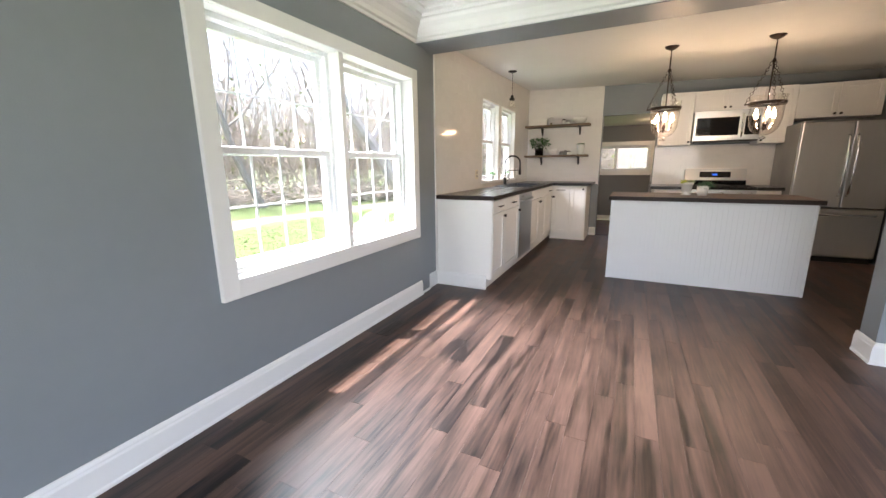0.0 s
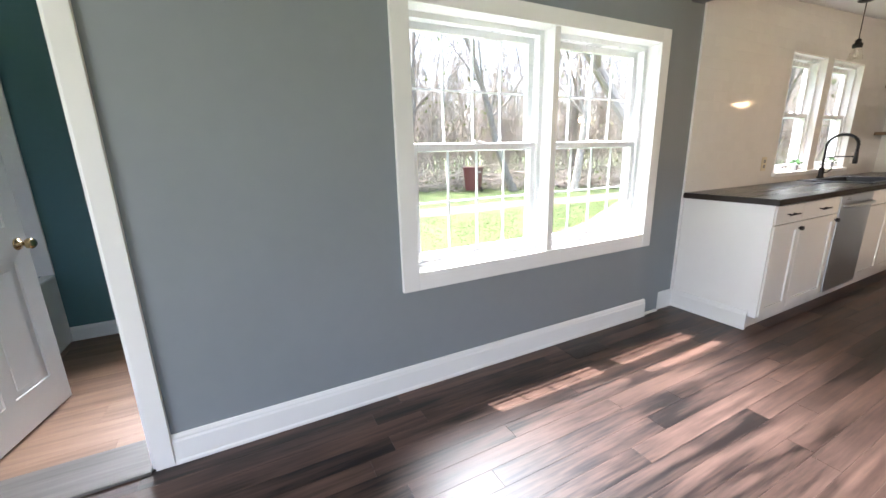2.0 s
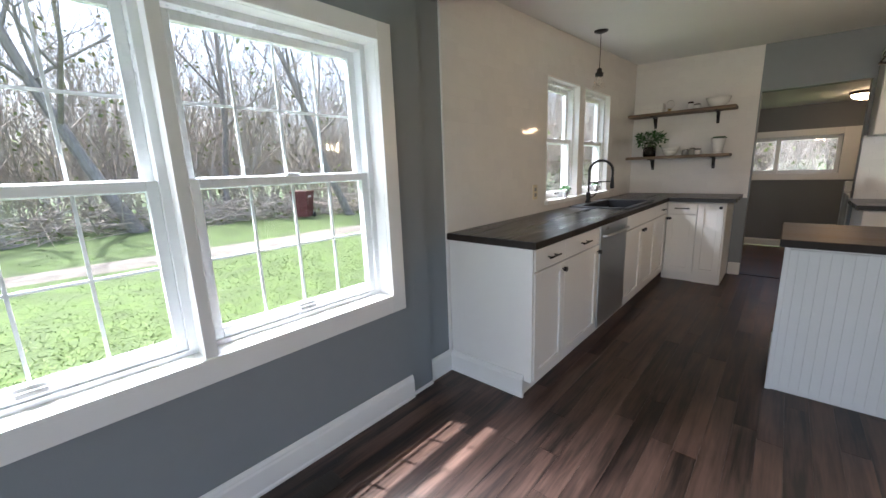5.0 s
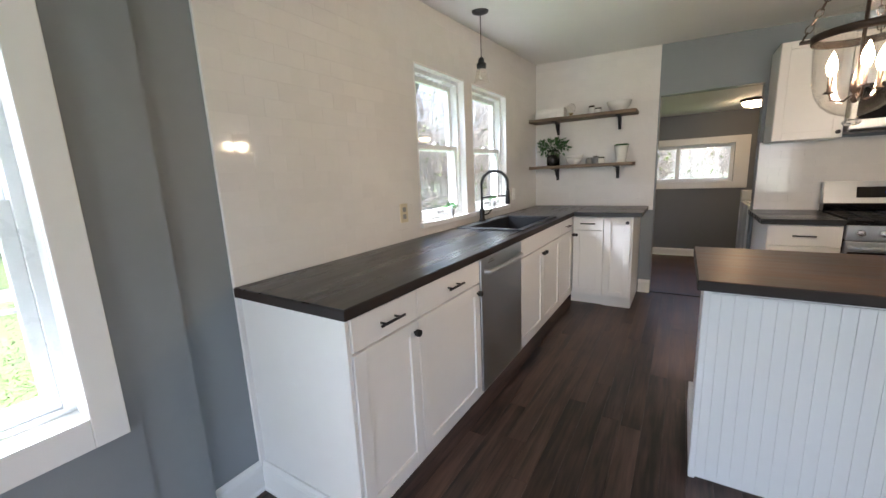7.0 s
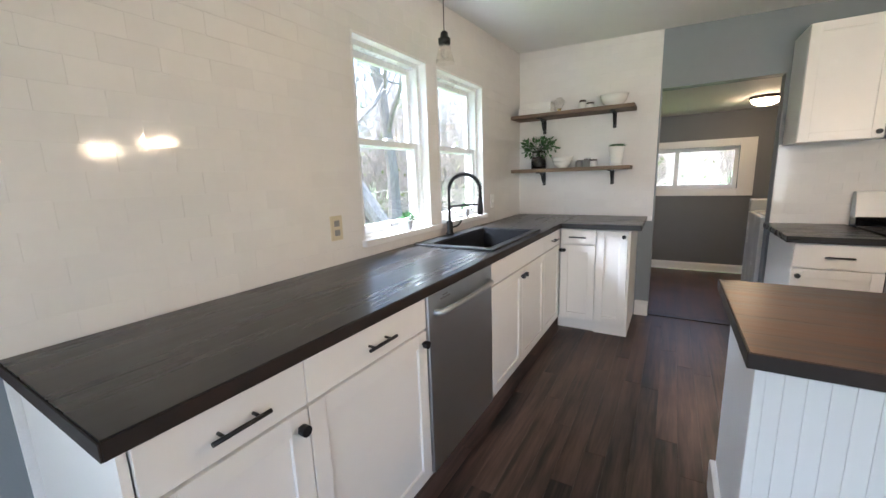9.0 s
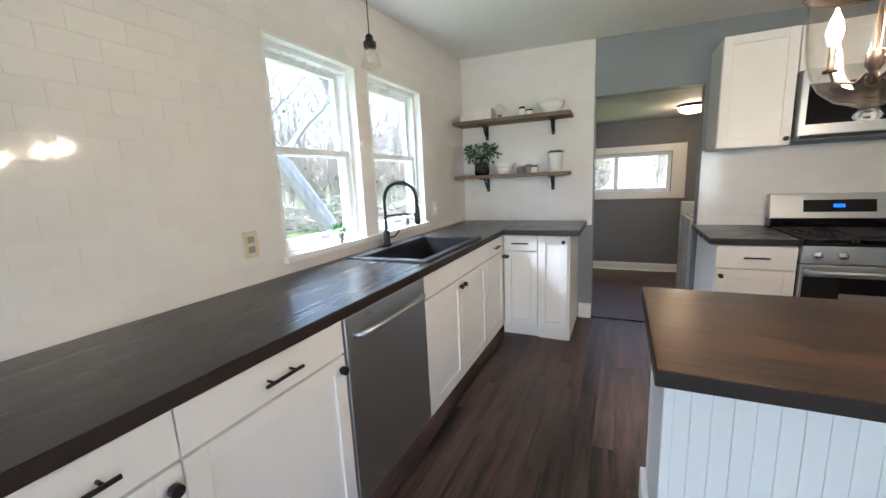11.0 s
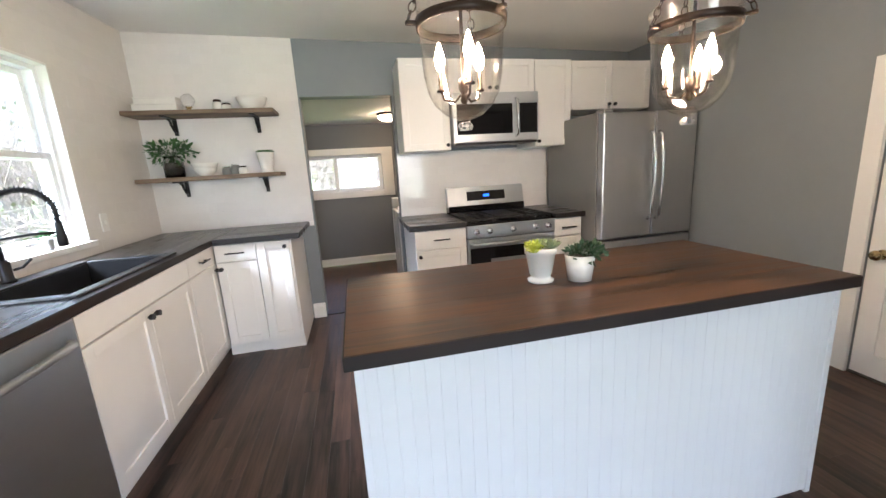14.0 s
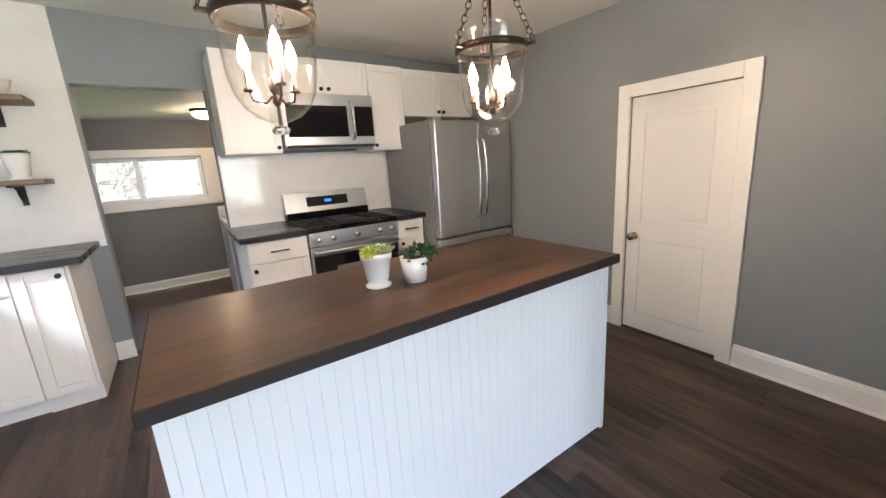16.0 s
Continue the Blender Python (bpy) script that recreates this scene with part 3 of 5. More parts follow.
part("window_casing", boxes((-0.87, -0.78, YL - 0.02, YL, 0.97, 1.655), (0.545, 0.70, YL - 0.02, YL, 0.97, 1.655), (-0.78, 0.545, YL - 0.0195, YL, 1.565, 1.655), (-0.78, 0.545, YL - 0.0195, YL, 0.97, 1.06), bevel=0.003), M_TRIM, w)
for a, b, yy in ((-0.78, -0.08, YL + 0.035), (-0.12, 0.545, YL + 0.065)):
    s = part("sash", boxes((a, a + 0.045, yy, yy + 0.03, 1.06, 1.565), (b - 0.045, b, yy, yy + 0.03, 1.06, 1.565), (a + 0.045, b - 0.045, yy, yy + 0.03, 1.06, 1.105), (a + 0.045, b - 0.045, yy, yy + 0.03, 1.52, 1.565), bevel=0.003), M_VINYL, w)
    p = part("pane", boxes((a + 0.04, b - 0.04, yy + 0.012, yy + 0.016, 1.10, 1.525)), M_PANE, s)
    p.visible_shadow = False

# ---- kitchen cabinets ----
def shaker(name, parent, u0, u1, z0, z1, place, flat=False):
    """A door or drawer front with a recessed panel; place(u, depth, z) gives a point of the thing."""
    g, t, f = 0.002, 0.02, 0.055
    u0, u1, z0, z1 = u0 + g, u1 - g, z0 + g, z1 - g

    def slab(a, b, c, d, d0, d1, bev=0.002):
        p, q = Vector(place(a, d0, c)), Vector(place(b, d1, d))
        lo, hi = [min(p[i], q[i]) for i in range(3)], [max(p[i], q[i]) for i in range(3)]
        return boxes((lo[0], hi[0], lo[1], hi[1], lo[2], hi[2]), bevel=bev)
    if flat:
        return part(name, slab(u0, u1, z0, z1, 0, t), M_CAB, parent)
    door = part(name, slab(u0 + f - 0.002, u1 - f + 0.002, z0 + f - 0.002, z1 - f + 0.002, 0, t - 0.010, 0), M_CAB, parent)
    part("stile", slab(u0, u0 + f, z0, z1, 0, t), M_CAB, door)
    part("stile", slab(u1 - f, u1, z0, z1, 0, t), M_CAB, door)
    part("rail", slab(u0 + f, u1 - f, z0, z0 + f, 0, t - 0.0005), M_CAB, door)
    part("rail", slab(u0 + f, u1 - f, z1 - f, z1, 0, t - 0.0005), M_CAB, door)
    return door


def bar_handle(parent, u, z, place, length=0.13):
    bm = bmesh.new()
    rod(bm, place(u - length / 2, 0.048, z), place(u + length / 2, 0.048, z), 0.0055)
    for s in (-1, 1):
        rod(bm, place(u + s * length * 0.3, 0.018, z), place(u + s * length * 0.3, 0.048, z), 0.004)
    return part("bar_handle", bm, M_BLACK, parent, "matt black bar handle")


def knob(parent, u, z, place):
    bm = bmesh.new()
    rod(bm, place(u, 0.018, z), place(u, 0.034, z), 0.006)
    tube(bm, [place(u, d, z) for d in (0.030, 0.034, 0.044, 0.048)], 0.0145, 14)
    return part("knob", bm, M_BLACK, parent, "round matt black knob")


XF, YF = -0.915, 7.285       # cabinet fronts of the two legs
west = lambda y0: (lambda u, d, z: (XF + d, u, z))
north = lambda u, d, z: (u, YF - d, z)
L_CAB = "white shaker base cabinet under the black wooden counter"


def base_unit(label, u0, u1, place, body, kick, drawer=True, doors=1, knobs=("r",), full=False, skip_top=False):
    unit = thing("base_cabinet", (0, 0, 0), label, "cabinet", "white base cabinets")
    part("body", boxes(body), M_CAB, unit)
    part("toe_kick", boxes(kick, bevel=0.002), M_CAB, unit)
    top = 0.862
    if drawer:
        d = shaker("drawer_front", unit, u0, u1, 0.74, top, place, flat=True)
        if not skip_top:
            bar_handle(d, (u0 + u1) / 2, 0.80, place)
    w = (u1 - u0) / doors
    for i in range(doors):
        a = u0 + i * w
        dd = shaker("door", unit, a, a + w, 0.105, 0.735 if drawer else top, place)
        zk = (0.735 if drawer else top) - 0.045
        knob(dd, a + (w - 0.03 if knobs[i] == "r" else 0.03), zk, place)
    return unit


def wbody(y0, y1):
    return (XT + 0.002, XF, y0, y1, 0.1, 0.868), (XT + 0.002, XF - 0.05, y0, y1, 0.0, 0.1)


W = west(0)
for y0, y1 in ((4.335, 4.70), (4.70, 5.258)):
    b, kk = wbody(y0 + 0.001, y1 - 0.001)
    base_unit("white shaker base cabinet, one drawer over one door, black handles", y0, y1, W, b, kk)
b, kk = wbody(5.872, 6.83)
b = (b[0], b[1], b[2], b[3], 0.1, 0.70)
u = base_unit("white shaker sink cabinet with a false front and two doors", 5.872, 6.83, W, b, kk, doors=2, knobs=("r", "l"), skip_top=True)
b, kk = wbody(6.832, 7.93 - 0.01)
base_unit("white shaker corner base cabinet under the black wooden counter", 6.832, 7.27, W, b, kk)
bm = boxes((XT + 0.002, XF - 0.052, 4.318, 4.333, 0.0, 0.868), (XF - 0.052, XF + 0.012, 4.318, 4.333, 0.1, 0.868))
end = tagged(part("end_panel", bm, M_CAB), "white end panel of the cabinet run", "cabinet panel")
moulding("baseboard_cabinet", BASE, (XT, 4.317, 0), (XF - 0.035, 4.317, 0), (0, -1), M_TRIM, "white baseboard along the cabinet end")
NB = (XF + 0.022, -0.62, YF, YB - 0.005, 0.1, 0.868)
base_unit("white shaker base cabinet, one drawer over one door, black handles", XF + 0.03, -0.615, north, NB, (XF + 0.0, -0.62, YF + 0.05, YB - 0.005, 0, 0.1), knobs=("l",))
base_unit("narrow white shaker cabinet with a full-height door", -0.61, -0.385, north, (-0.618, -0.37, YF, YB - 0.005, 0.1, 0.868), (-0.618, -0.37, YF + 0.03, YB - 0.005, 0, 0.1), drawer=False)
tagged(structure("wall_nib", boxes((-0.369, -0.252, YB - 0.01, YB + 0.004, 0, 0.868)), M_WALL, "grey painted wall beside the doorway"))

# L-shaped counter with a cut-out for the sink
SX0, SX1, SY0, SY1 = -1.405, -0.935, 5.97, 6.76
counter = thing("countertop", (0, 0, 0), "black-stained wooden counter, L-shaped, with a worn brown edge", "countertop")
CF = -0.878
part("west_slab", boxes((XT + 0.001, SX0, 4.298, YB - 0.001, 0.87, 0.91), (SX1, CF, 4.298, 7.225, 0.87, 0.91), (SX0, SX1, 4.298, SY0, 0.87, 0.91), (SX0, SX1, SY1, YB - 0.001, 0.87, 0.91), (SX1, CF, 7.225, YB - 0.001, 0.87, 0.91)), M_COUNTER, counter)
part("north_slab", boxes((CF, -0.30, 7.225, YB - 0.001, 0.87, 0.9095), bevel=0.004), M_COUNTERX, counter)
part("front_edge", boxes((CF, CF + 0.004, 4.298, 7.221, 0.872, 0.907), (XT + 0.001, CF + 0.004, 4.293, 4.298, 0.872, 0.907), bevel=0.0015), M_EDGE, counter, "worn dark brown front edge")

# drop-in sink
sink = thing("kitchen_sink", ((SX0 + SX1) / 2, (SY0 + SY1) / 2, 0.91), "black composite drop-in sink set in the counter", "sink")
hx, hy = (SX1 - SX0) / 2, (SY1 - SY0) / 2
part("rim", boxes((-hx - 0.022, -hx + 0.07, -hy - 0.022, hy + 0.022, 0.0, 0.012), (hx - 0.025, hx + 0.022, -hy - 0.022, hy + 0.022, 0.0, 0.012), (-hx + 0.07, hx - 0.025, -hy - 0.022, -hy + 0.025, 0, 0.012), (-hx + 0.07, hx - 0.025, hy - 0.025, hy + 0.022, 0, 0.012), bevel=0.005), M_SINK, sink)
part("basin", boxes((-hx + 0.06, -hx + 0.075, -hy + 0.015, hy - 0.015, -0.2, 0.002), (hx - 0.03, hx - 0.016, -hy + 0.015, hy - 0.015, -0.2, 0.002), (-hx + 0.075, hx - 0.03, -hy + 0.015, -hy + 0.03, -0.2, 0.002), (-hx + 0.075, hx - 0.03, hy - 0.03, hy - 0.015, -0.2, 0.002), (-hx + 0.06, hx - 0.016, -hy + 0.015, hy - 0.015, -0.21, -0.2)), M_SINK, sink)
part("drain", lathe(bmesh.new(), [(0, 0.004), (0.03, 0.004), (0.045, 0.0), (0.045, -0.004), (0, -0.004)], 20, (0.02, 0, -0.198)), M_CHROME, sink)

# spring faucet
fau = thing("faucet", (-1.40, 6.34, 0.922), "matt black spring-neck kitchen faucet behind the sink", "faucet")
part("base", lathe(bmesh.new(), [(0, 0), (0.028, 0), (0.028, 0.012), (0.021, 0.016), (0.021, 0.09), (0.013, 0.1), (0, 0.1)], 20), M_BLACK, fau)
arc = [(0, 0, 0.1), (0, 0, 0.30)] + [(0.10 - 0.10 * math.cos(a), 0.05 * (1 - math.cos(a)) * 0.6, 0.30 + 0.10 * math.sin(a)) for a in np.linspace(0.2, math.pi, 12)] + [(0.20, 0.06, 0.24)]
part("neck", tube(bmesh.new(), arc, 0.009, 10), M_BLACK, fau)
bm = bmesh.new()
dense = []
for (p, q) in zip(arc[1:], arc[2:]):
    for i in range(12):
        dense.append(Vector(p).lerp(Vector(q), i / 12))
coil = []
for i, p in enumerate(dense):
    d = (dense[min(i + 1, len(dense) - 1)] - dense[max(i - 1, 0)]).normalized()
    u1 = d.cross(Vector((0, 1, 0.01))).normalized()
    v1 = d.cross(u1)
    coil.append(p + 0.0145 * (math.cos(i * 1.05) * u1 + math.sin(i * 1.05) * v1))
part("spring", tube(bm, coil, 0.0028, 5), M_BLACK, fau, "coiled black spring round the neck")
part("spray_head", lathe(bmesh.new(), [(0, 0), (0.017, 0), (0.019, 0.03), (0.015, 0.07), (0.013, 0.11), (0, 0.11)], 16, (0.20, 0.06, 0.135)), M_BLACK, fau)
part("support_arm", tube(bmesh.new(), [(0, 0, 0.19), (0.10, 0.03, 0.2), (0.185, 0.055, 0.2)], 0.006, 8), M_BLACK, fau)
part("lever", tube(bmesh.new(), [(0.015, 0.02, 0.05), (0.03, 0.05, 0.055), (0.045, 0.085, 0.085)], 0.006, 8), M_BLACK, fau)

# dishwasher
dw = thing("dishwasher", (XF, 5.565, 0), "stainless steel dishwasher between white cabinets", "dishwasher")
part("tub", boxes((-0.54, -0.002, -0.298, 0.298, 0.1, 0.865)), M_FRSIDE, dw)
part("toe_kick", boxes((-0.54, -0.05, -0.298, 0.298, 0.0, 0.1)), M_CAB, dw)
dr = part("door", boxes((0, 0.026, -0.298, 0.298, 0.105, 0.862), bevel=0.005), M_STEEL, dw)
bm = bmesh.new()
tube(bm, [(0.02, -0.25, 0.785), (0.048, -0.24, 0.785), (0.06, -0.12, 0.785), (0.063, 0, 0.785), (0.06, 0.12, 0.785), (0.048, 0.24, 0.785), (0.02, 0.25, 0.785)], 0.014, 10)
part("handle", bm, M_STEEL, dr, "bowed steel bar handle")
part("badge", boxes((0.026, 0.0275, -0.21, -0.13, 0.825, 0.832), (0.026, 0.0275, -0.19, -0.15, 0.838, 0.843)), M_LABEL, dr)

# ---- island ----
isl = thing("kitchen_island", (0.893, 5.55, 0), "white beadboard kitchen island", "kitchen island")
part("body", boxes((-0.795, 0.795, -0.297, 0.30, 0.0, 0.828)), M_BEAD, isl)
me = mesh_of("bead", boxes((-0.0204, 0.0204, -0.003, 0.006, 0, 0.80), bevel=0.0018), M_BEAD)
n = 39
for i in range(n):
    piece("board", me, isl, (-0.78 + 1.56 * i / (n - 1), -0.305, 0.014))
for s in (-1, 1):
    part("corner_trim", boxes((s * 0.805 - 0.012, s * 0.805 + 0.012, -0.312, -0.28, 0, 0.828), bevel=0.003), M_BEAD, isl)
    part("side_baseboard", boxes((s * 0.802 - 0.014, s * 0.802 + 0.014, -0.28, 0.30, 0, 0.13), bevel=0.004), M_BEAD, isl)
top = thing("island_top", (0.897, 5.57, 0.83), "walnut-stained wooden island top with dark edges", "countertop")
for i in range(5):
    part("plank", boxes((-0.838, 0.838, -0.36 + 0.144 * i + 0.00005, -0.216 + 0.144 * i - 0.00005, 0.003, 0.04), bevel=0.0004), M_ISLAND, top)
part("edge_band", boxes((-0.842, 0.842, -0.365, -0.36, 0.0, 0.0385), (-0.842, 0.842, 0.36, 0.365, 0.0, 0.0385), (-0.843, -0.838, -0.36, 0.36, 0, 0.0385), (0.838, 0.843, -0.36, 0.36, 0, 0.0385), bevel=0.0015), M_EDGE, top, "black-brown rough edge band")

# ---- range wall ----
RF = 7.245
rn = lambda u, d, z: (u, RF - d, z)
for u0, u1, kn in ((0.545, 0.958, "l"), (1.727, 1.985, "l")):
    unit = thing("base_cabinet", (0, 0, 0), "white shaker base cabinet beside the range", "cabinet", "white base cabinets")
    part("body", boxes((u0, u1, RF, YB - 0.003, 0.1, 0.836)), M_CAB, unit)
    part("toe_kick", boxes((u0, u1, RF + 0.05, YB - 0.003, 0, 0.1)), M_CAB, unit)
    d = shaker("drawer_front", unit, u0, u1, 0.68, 0.83, rn, flat=True)
    bar_handle(d, (u0 + u1) / 2, 0.755, rn)
    dd = shaker("door", unit, u0, u1, 0.105, 0.675, rn)
    knob(dd, u0 + 0.03, 0.63, rn)
    c = part("countertop", boxes((u0 - (0.045 if u0 < 1 else 0), u1 + (0 if u0 < 1 else 0.02), 7.195, YB - 0.002, 0.838, 0.878), bevel=0.004), M_COUNTERX)
    tagged(c, "short black-stained wooden counter beside the range", "countertop", "range counters")

stove = thing("gas_range", (1.342, 0, 0), "stainless steel gas range with black cooktop and grates", "range")
part("body", boxes((-0.378, 0.378, 7.25, 7.90, 0.03, 0.842)), M_BLACKGLASS, stove)
part("control_panel", boxes((-0.378, 0.378, 7.195, 7.25, 0.735, 0.842), bevel=0.006), M_STEEL, stove)
od = part("oven_door", boxes((-0.376, 0.376, 7.205, 7.25, 0.20, 0.728), bevel=0.005), M_STEEL, stove)
part("oven_window", boxes((-0.36, 0.36, 7.200, 7.206, 0.215, 0.655), bevel=0.002), M_BLACKGLASS, od)
part("inner_window", boxes((-0.19, 0.19, 7.1985, 7.201, 0.33, 0.56)), M_FRSIDE, od)
part("oven_handle", tube(bmesh.new(), [(-0.35, 7.205, 0.69), (-0.345, 7.155, 0.69), (0.345, 7.155, 0.69), (0.35, 7.205, 0.69)], 0.013, 10), M_STEEL, od)
part("storage_drawer", boxes((-0.376, 0.376, 7.207, 7.25, 0.05, 0.195), bevel=0.005), M_STEEL, stove)
part("cooktop", boxes((-0.38, 0.38, 7.20, 7.84, 0.842, 0.856), bevel=0.004), M_BLACKGLASS, stove)
for i, x in enumerate((-0.31, -0.20, 0.0, 0.20, 0.31)):
    k = part("knob", lathe(bmesh.new(), [(0, 0), (0.026, 0), (0.026, 0.008), (0.021, 0.012), (0.019, 0.034), (0, 0.036)], 18), M_CHROME, stove, "round silver burner knob")
    k.matrix_basis = pose(x, 7.195, 0.790, 90, 0, 0)
for gx in (-0.25, 0.0, 0.25):
    bm = bmesh.new()
    for dx in (-0.115, 0.115):
        box(bm, gx + dx - 0.006, gx + dx + 0.006, 7.25, 7.78, 0.870, 0.884)
    for yy in (7.26, 7.38, 7.515, 7.65, 7.77):
        box(bm, gx - 0.115, gx + 0.115, yy - 0.006, yy + 0.006, 0.871, 0.8835)
    box(bm, gx - 0.006, gx + 0.006, 7.25, 7.78, 0.8705, 0.8838)
    for dx in (-0.115, 0.115):
        for yy in (7.26, 7.77):
            box(bm, gx + dx - 0.006, gx + dx + 0.006, yy - 0.006, yy + 0.006, 0.855, 0.872)
    part("grate", bm, M_IRON, stove)
for gx, gy in ((-0.25, 7.38), (-0.25, 7.65), (0.25, 7.38), (0.25, 7.65), (0, 7.515)):
    part("burner", lathe(bmesh.new(), [(0, 0.012), (0.03, 0.012), (0.04, 0.006), (0.045, 0)], 16, (gx, gy, 0.856)), M_IRON, stove)
part("griddle", boxes((-0.1, 0.12, 7.29, 7.72, 0.8845, 0.893), bevel=0.003), M_IRON, stove)
bm = bmesh.new()
v = [bm.verts.new(p) for x in (-0.378, 0.378) for p in ((x, 7.80, 0.93), (x, 7.90, 0.93), (x, 7.90, 1.112), (x, 7.845, 1.112))]
for f in ((0, 1, 2, 3), (7, 6, 5, 4), (0, 4, 5, 1), (1, 5, 6, 2), (2, 6, 7, 3), (3, 7, 4, 0)):
    bm.faces.new([v[i] for i in f])
part("backguard", bm, M_STEEL, stove)
part("backguard_base", boxes((-0.378, 0.378, 7.79, 7.90, 0.856, 0.945), bevel=0.004), M_BLACKGLASS, stove)
cl = part("clock_panel", boxes((-0.19, 0.19, -0.004, 0.004, -0.043, 0.043), bevel=0.002), M_BLACKGLASS, stove)
cl.matrix_basis = pose(0.0, 7.8235, 1.028, -13.9, 0, 0)
ds = part("clock_display", boxes((-0.03, 0.03, -0.0062, -0.004, -0.012, 0.012)), M_DISPLAY, cl, "small glowing blue clock display")

# upper cabinets
UF = 7.56
un = lambda u, d, z: (u, UF - d, z)
L_UP = "white shaker wall cabinet beside the microwave"
for lab, u0, u1, z0, z1, nd, kk in ((L_UP, 0.555, 0.955, 1.45, 2.17, 1, "r"), ("short white shaker wall cabinet over the microwave", 0.957, 1.718, 1.895, 2.165, 2, "rl"), (L_UP, 1.72, 2.065, 1.445, 2.16, 1, "l"), ("wide white shaker wall cabinet over the refrigerator", 2.067, 2.872, 1.74, 2.15, 2, "rl")):
    c = thing("wall_cabinet", (0, 0, 0), lab, "cabinet", "white wall cabinets")
    part("body", boxes((u0, u1, UF, YB - 0.004, z0, z1)), M_CAB, c)
    w_ = (u1 - u0) / nd
    for i in range(nd):
        a = u0 + i * w_
        d = shaker("door", c, a, a + w_, z0, z1, un)
        knob(d, a + (w_ - 0.03 if kk[i] == "r" else 0.03), z0 + 0.04, un)
mw = thing("microwave", (1.34, 7.47, 1.485), "stainless steel over-range microwave with black window", "microwave")
part("body", boxes((-0.376, 0.376, 0.02, 0.45, 0, 0.405)), M_FRSIDE, mw)
d = part("door", boxes((-0.376, 0.376, 0, 0.022, 0.012, 0.405), bevel=0.004), M_STEEL, mw)
part("window", boxes((-0.345, 0.14, -0.003, 0.001, 0.075, 0.315), bevel=0.001), M_BLACKGLASS, d)
part("keypad", boxes((0.205, 0.365, -0.003, 0.001, 0.075, 0.315), bevel=0.001), M_BLACKGLASS, d, "black glass keypad")
part("handle", tube(bmesh.new(), [(0.172, 0.0, 0.05), (0.172, -0.035, 0.06), (0.172, -0.05, 0.2), (0.172, -0.035, 0.34), (0.172, 0.0, 0.35)], 0.011, 10), M_CHROME, d)
part("vent", boxes(*[(-0.36, 0.36, 0.006 + i * 0.012, 0.012 + i * 0.012, -0.006, 0.012) for i in range(3)]), M_IRON, mw)

# refrigerator
fr = thing("refrigerator", (2.43, 7.0, 0), "stainless steel french-door refrigerator with bowed handles", "refrigerator")
part("body", boxes((-0.425, 0.425, 0.06, 0.86, 0.03, 1.65), bevel=0.006), M_FRSIDE, fr, "dark grey enamel cabinet")
for a, b, z0, z1, nm, hs in ((-0.425, 0.032, 0.66, 1.64, "door", 1), (0.036, 0.425, 0.66, 1.64, "door", -1)):
    d = part(nm, boxes((a, b, -0.02, 0.055, z0, z1), bevel=0.012), M_STEELV, fr)
    hx_ = (b - 0.035) if hs > 0 else (a + 0.035)
    part("handle", tube(bmesh.new(), [(hx_, -0.02, 0.80), (hx_, -0.055, 0.83), (hx_, -0.075, 1.0), (hx_, -0.082, 1.15), (hx_, -0.075, 1.3), (hx_, -0.055, 1.46), (hx_, -0.02, 1.49)], 0.013, 10), M_CHROME, d)
    part("hinge_cover", boxes(((a + 0.01 if hs > 0 else b - 0.09), (a + 0.09 if hs > 0 else b - 0.01), 0.0, 0.1, 1.64, 1.665), bevel=0.004), M_LABEL, d)
d = part("freezer_drawer", boxes((-0.425, 0.425, -0.02, 0.055, 0.07, 0.645), bevel=0.012), M_STEELV, fr)
part("handle", tube(bmesh.new(), [(-0.36, -0.02, 0.58), (-0.34, -0.065, 0.58), (0.34, -0.065, 0.58), (0.36, -0.02, 0.58)], 0.013, 10), M_CHROME, d)
part("toe_grille", boxes((-0.41, 0.41, 0.03, 0.06, 0.0, 0.065)), M_IRON, fr)

# washer beyond the doorway
ws = thing("washing_machine", (0.90, 8.62, 0), "white washing machine behind the doorway", "washing machine")
part("body", boxes((-0.36, 0.34, -0.32, 0.34, 0.02, 0.88), bevel=0.012), M_PORCELAIN, ws)
part("lid", boxes((-0.33, 0.31, -0.30, 0.2, 0.88, 0.895), bevel=0.006), M_PORCELAIN, ws)
part("console", boxes((-0.36, 0.34, 0.22, 0.34, 0.88, 1.0), bevel=0.012), M_PORCELAIN, ws)

# ---- lamps ----
def chain(bm, a, b, n, r=0.011, t=0.0022):
    a, b = Vector(a), Vector(b)
    d = (b - a).normalized()
    u = d.cross(Vector((0.3, 1, 0.1))).normalized()
    w = d.cross(u)
    for i in range(n):
        c = a.lerp(b, (i + 0.5) / n)
        s = u if i % 2 else w
        h = (b - a).length / n * 0.62
        pts = [c + d * h * math.cos(k) + s * r * math.sin(k) for k in np.linspace(0, 6.283185, 9)]
        tube(bm, pts, t, 5)


def flame_bulb(parent, at):
    part("bulb", lathe(bmesh.new(), [(0, 0), (0.008, 0.0), (0.0145, 0.017), (0.0165, 0.031), (0.012, 0.053), (0.005, 0.073), (0, 0.085)], 12, at), M_FLAME, parent, "glowing flame-shaped bulb")


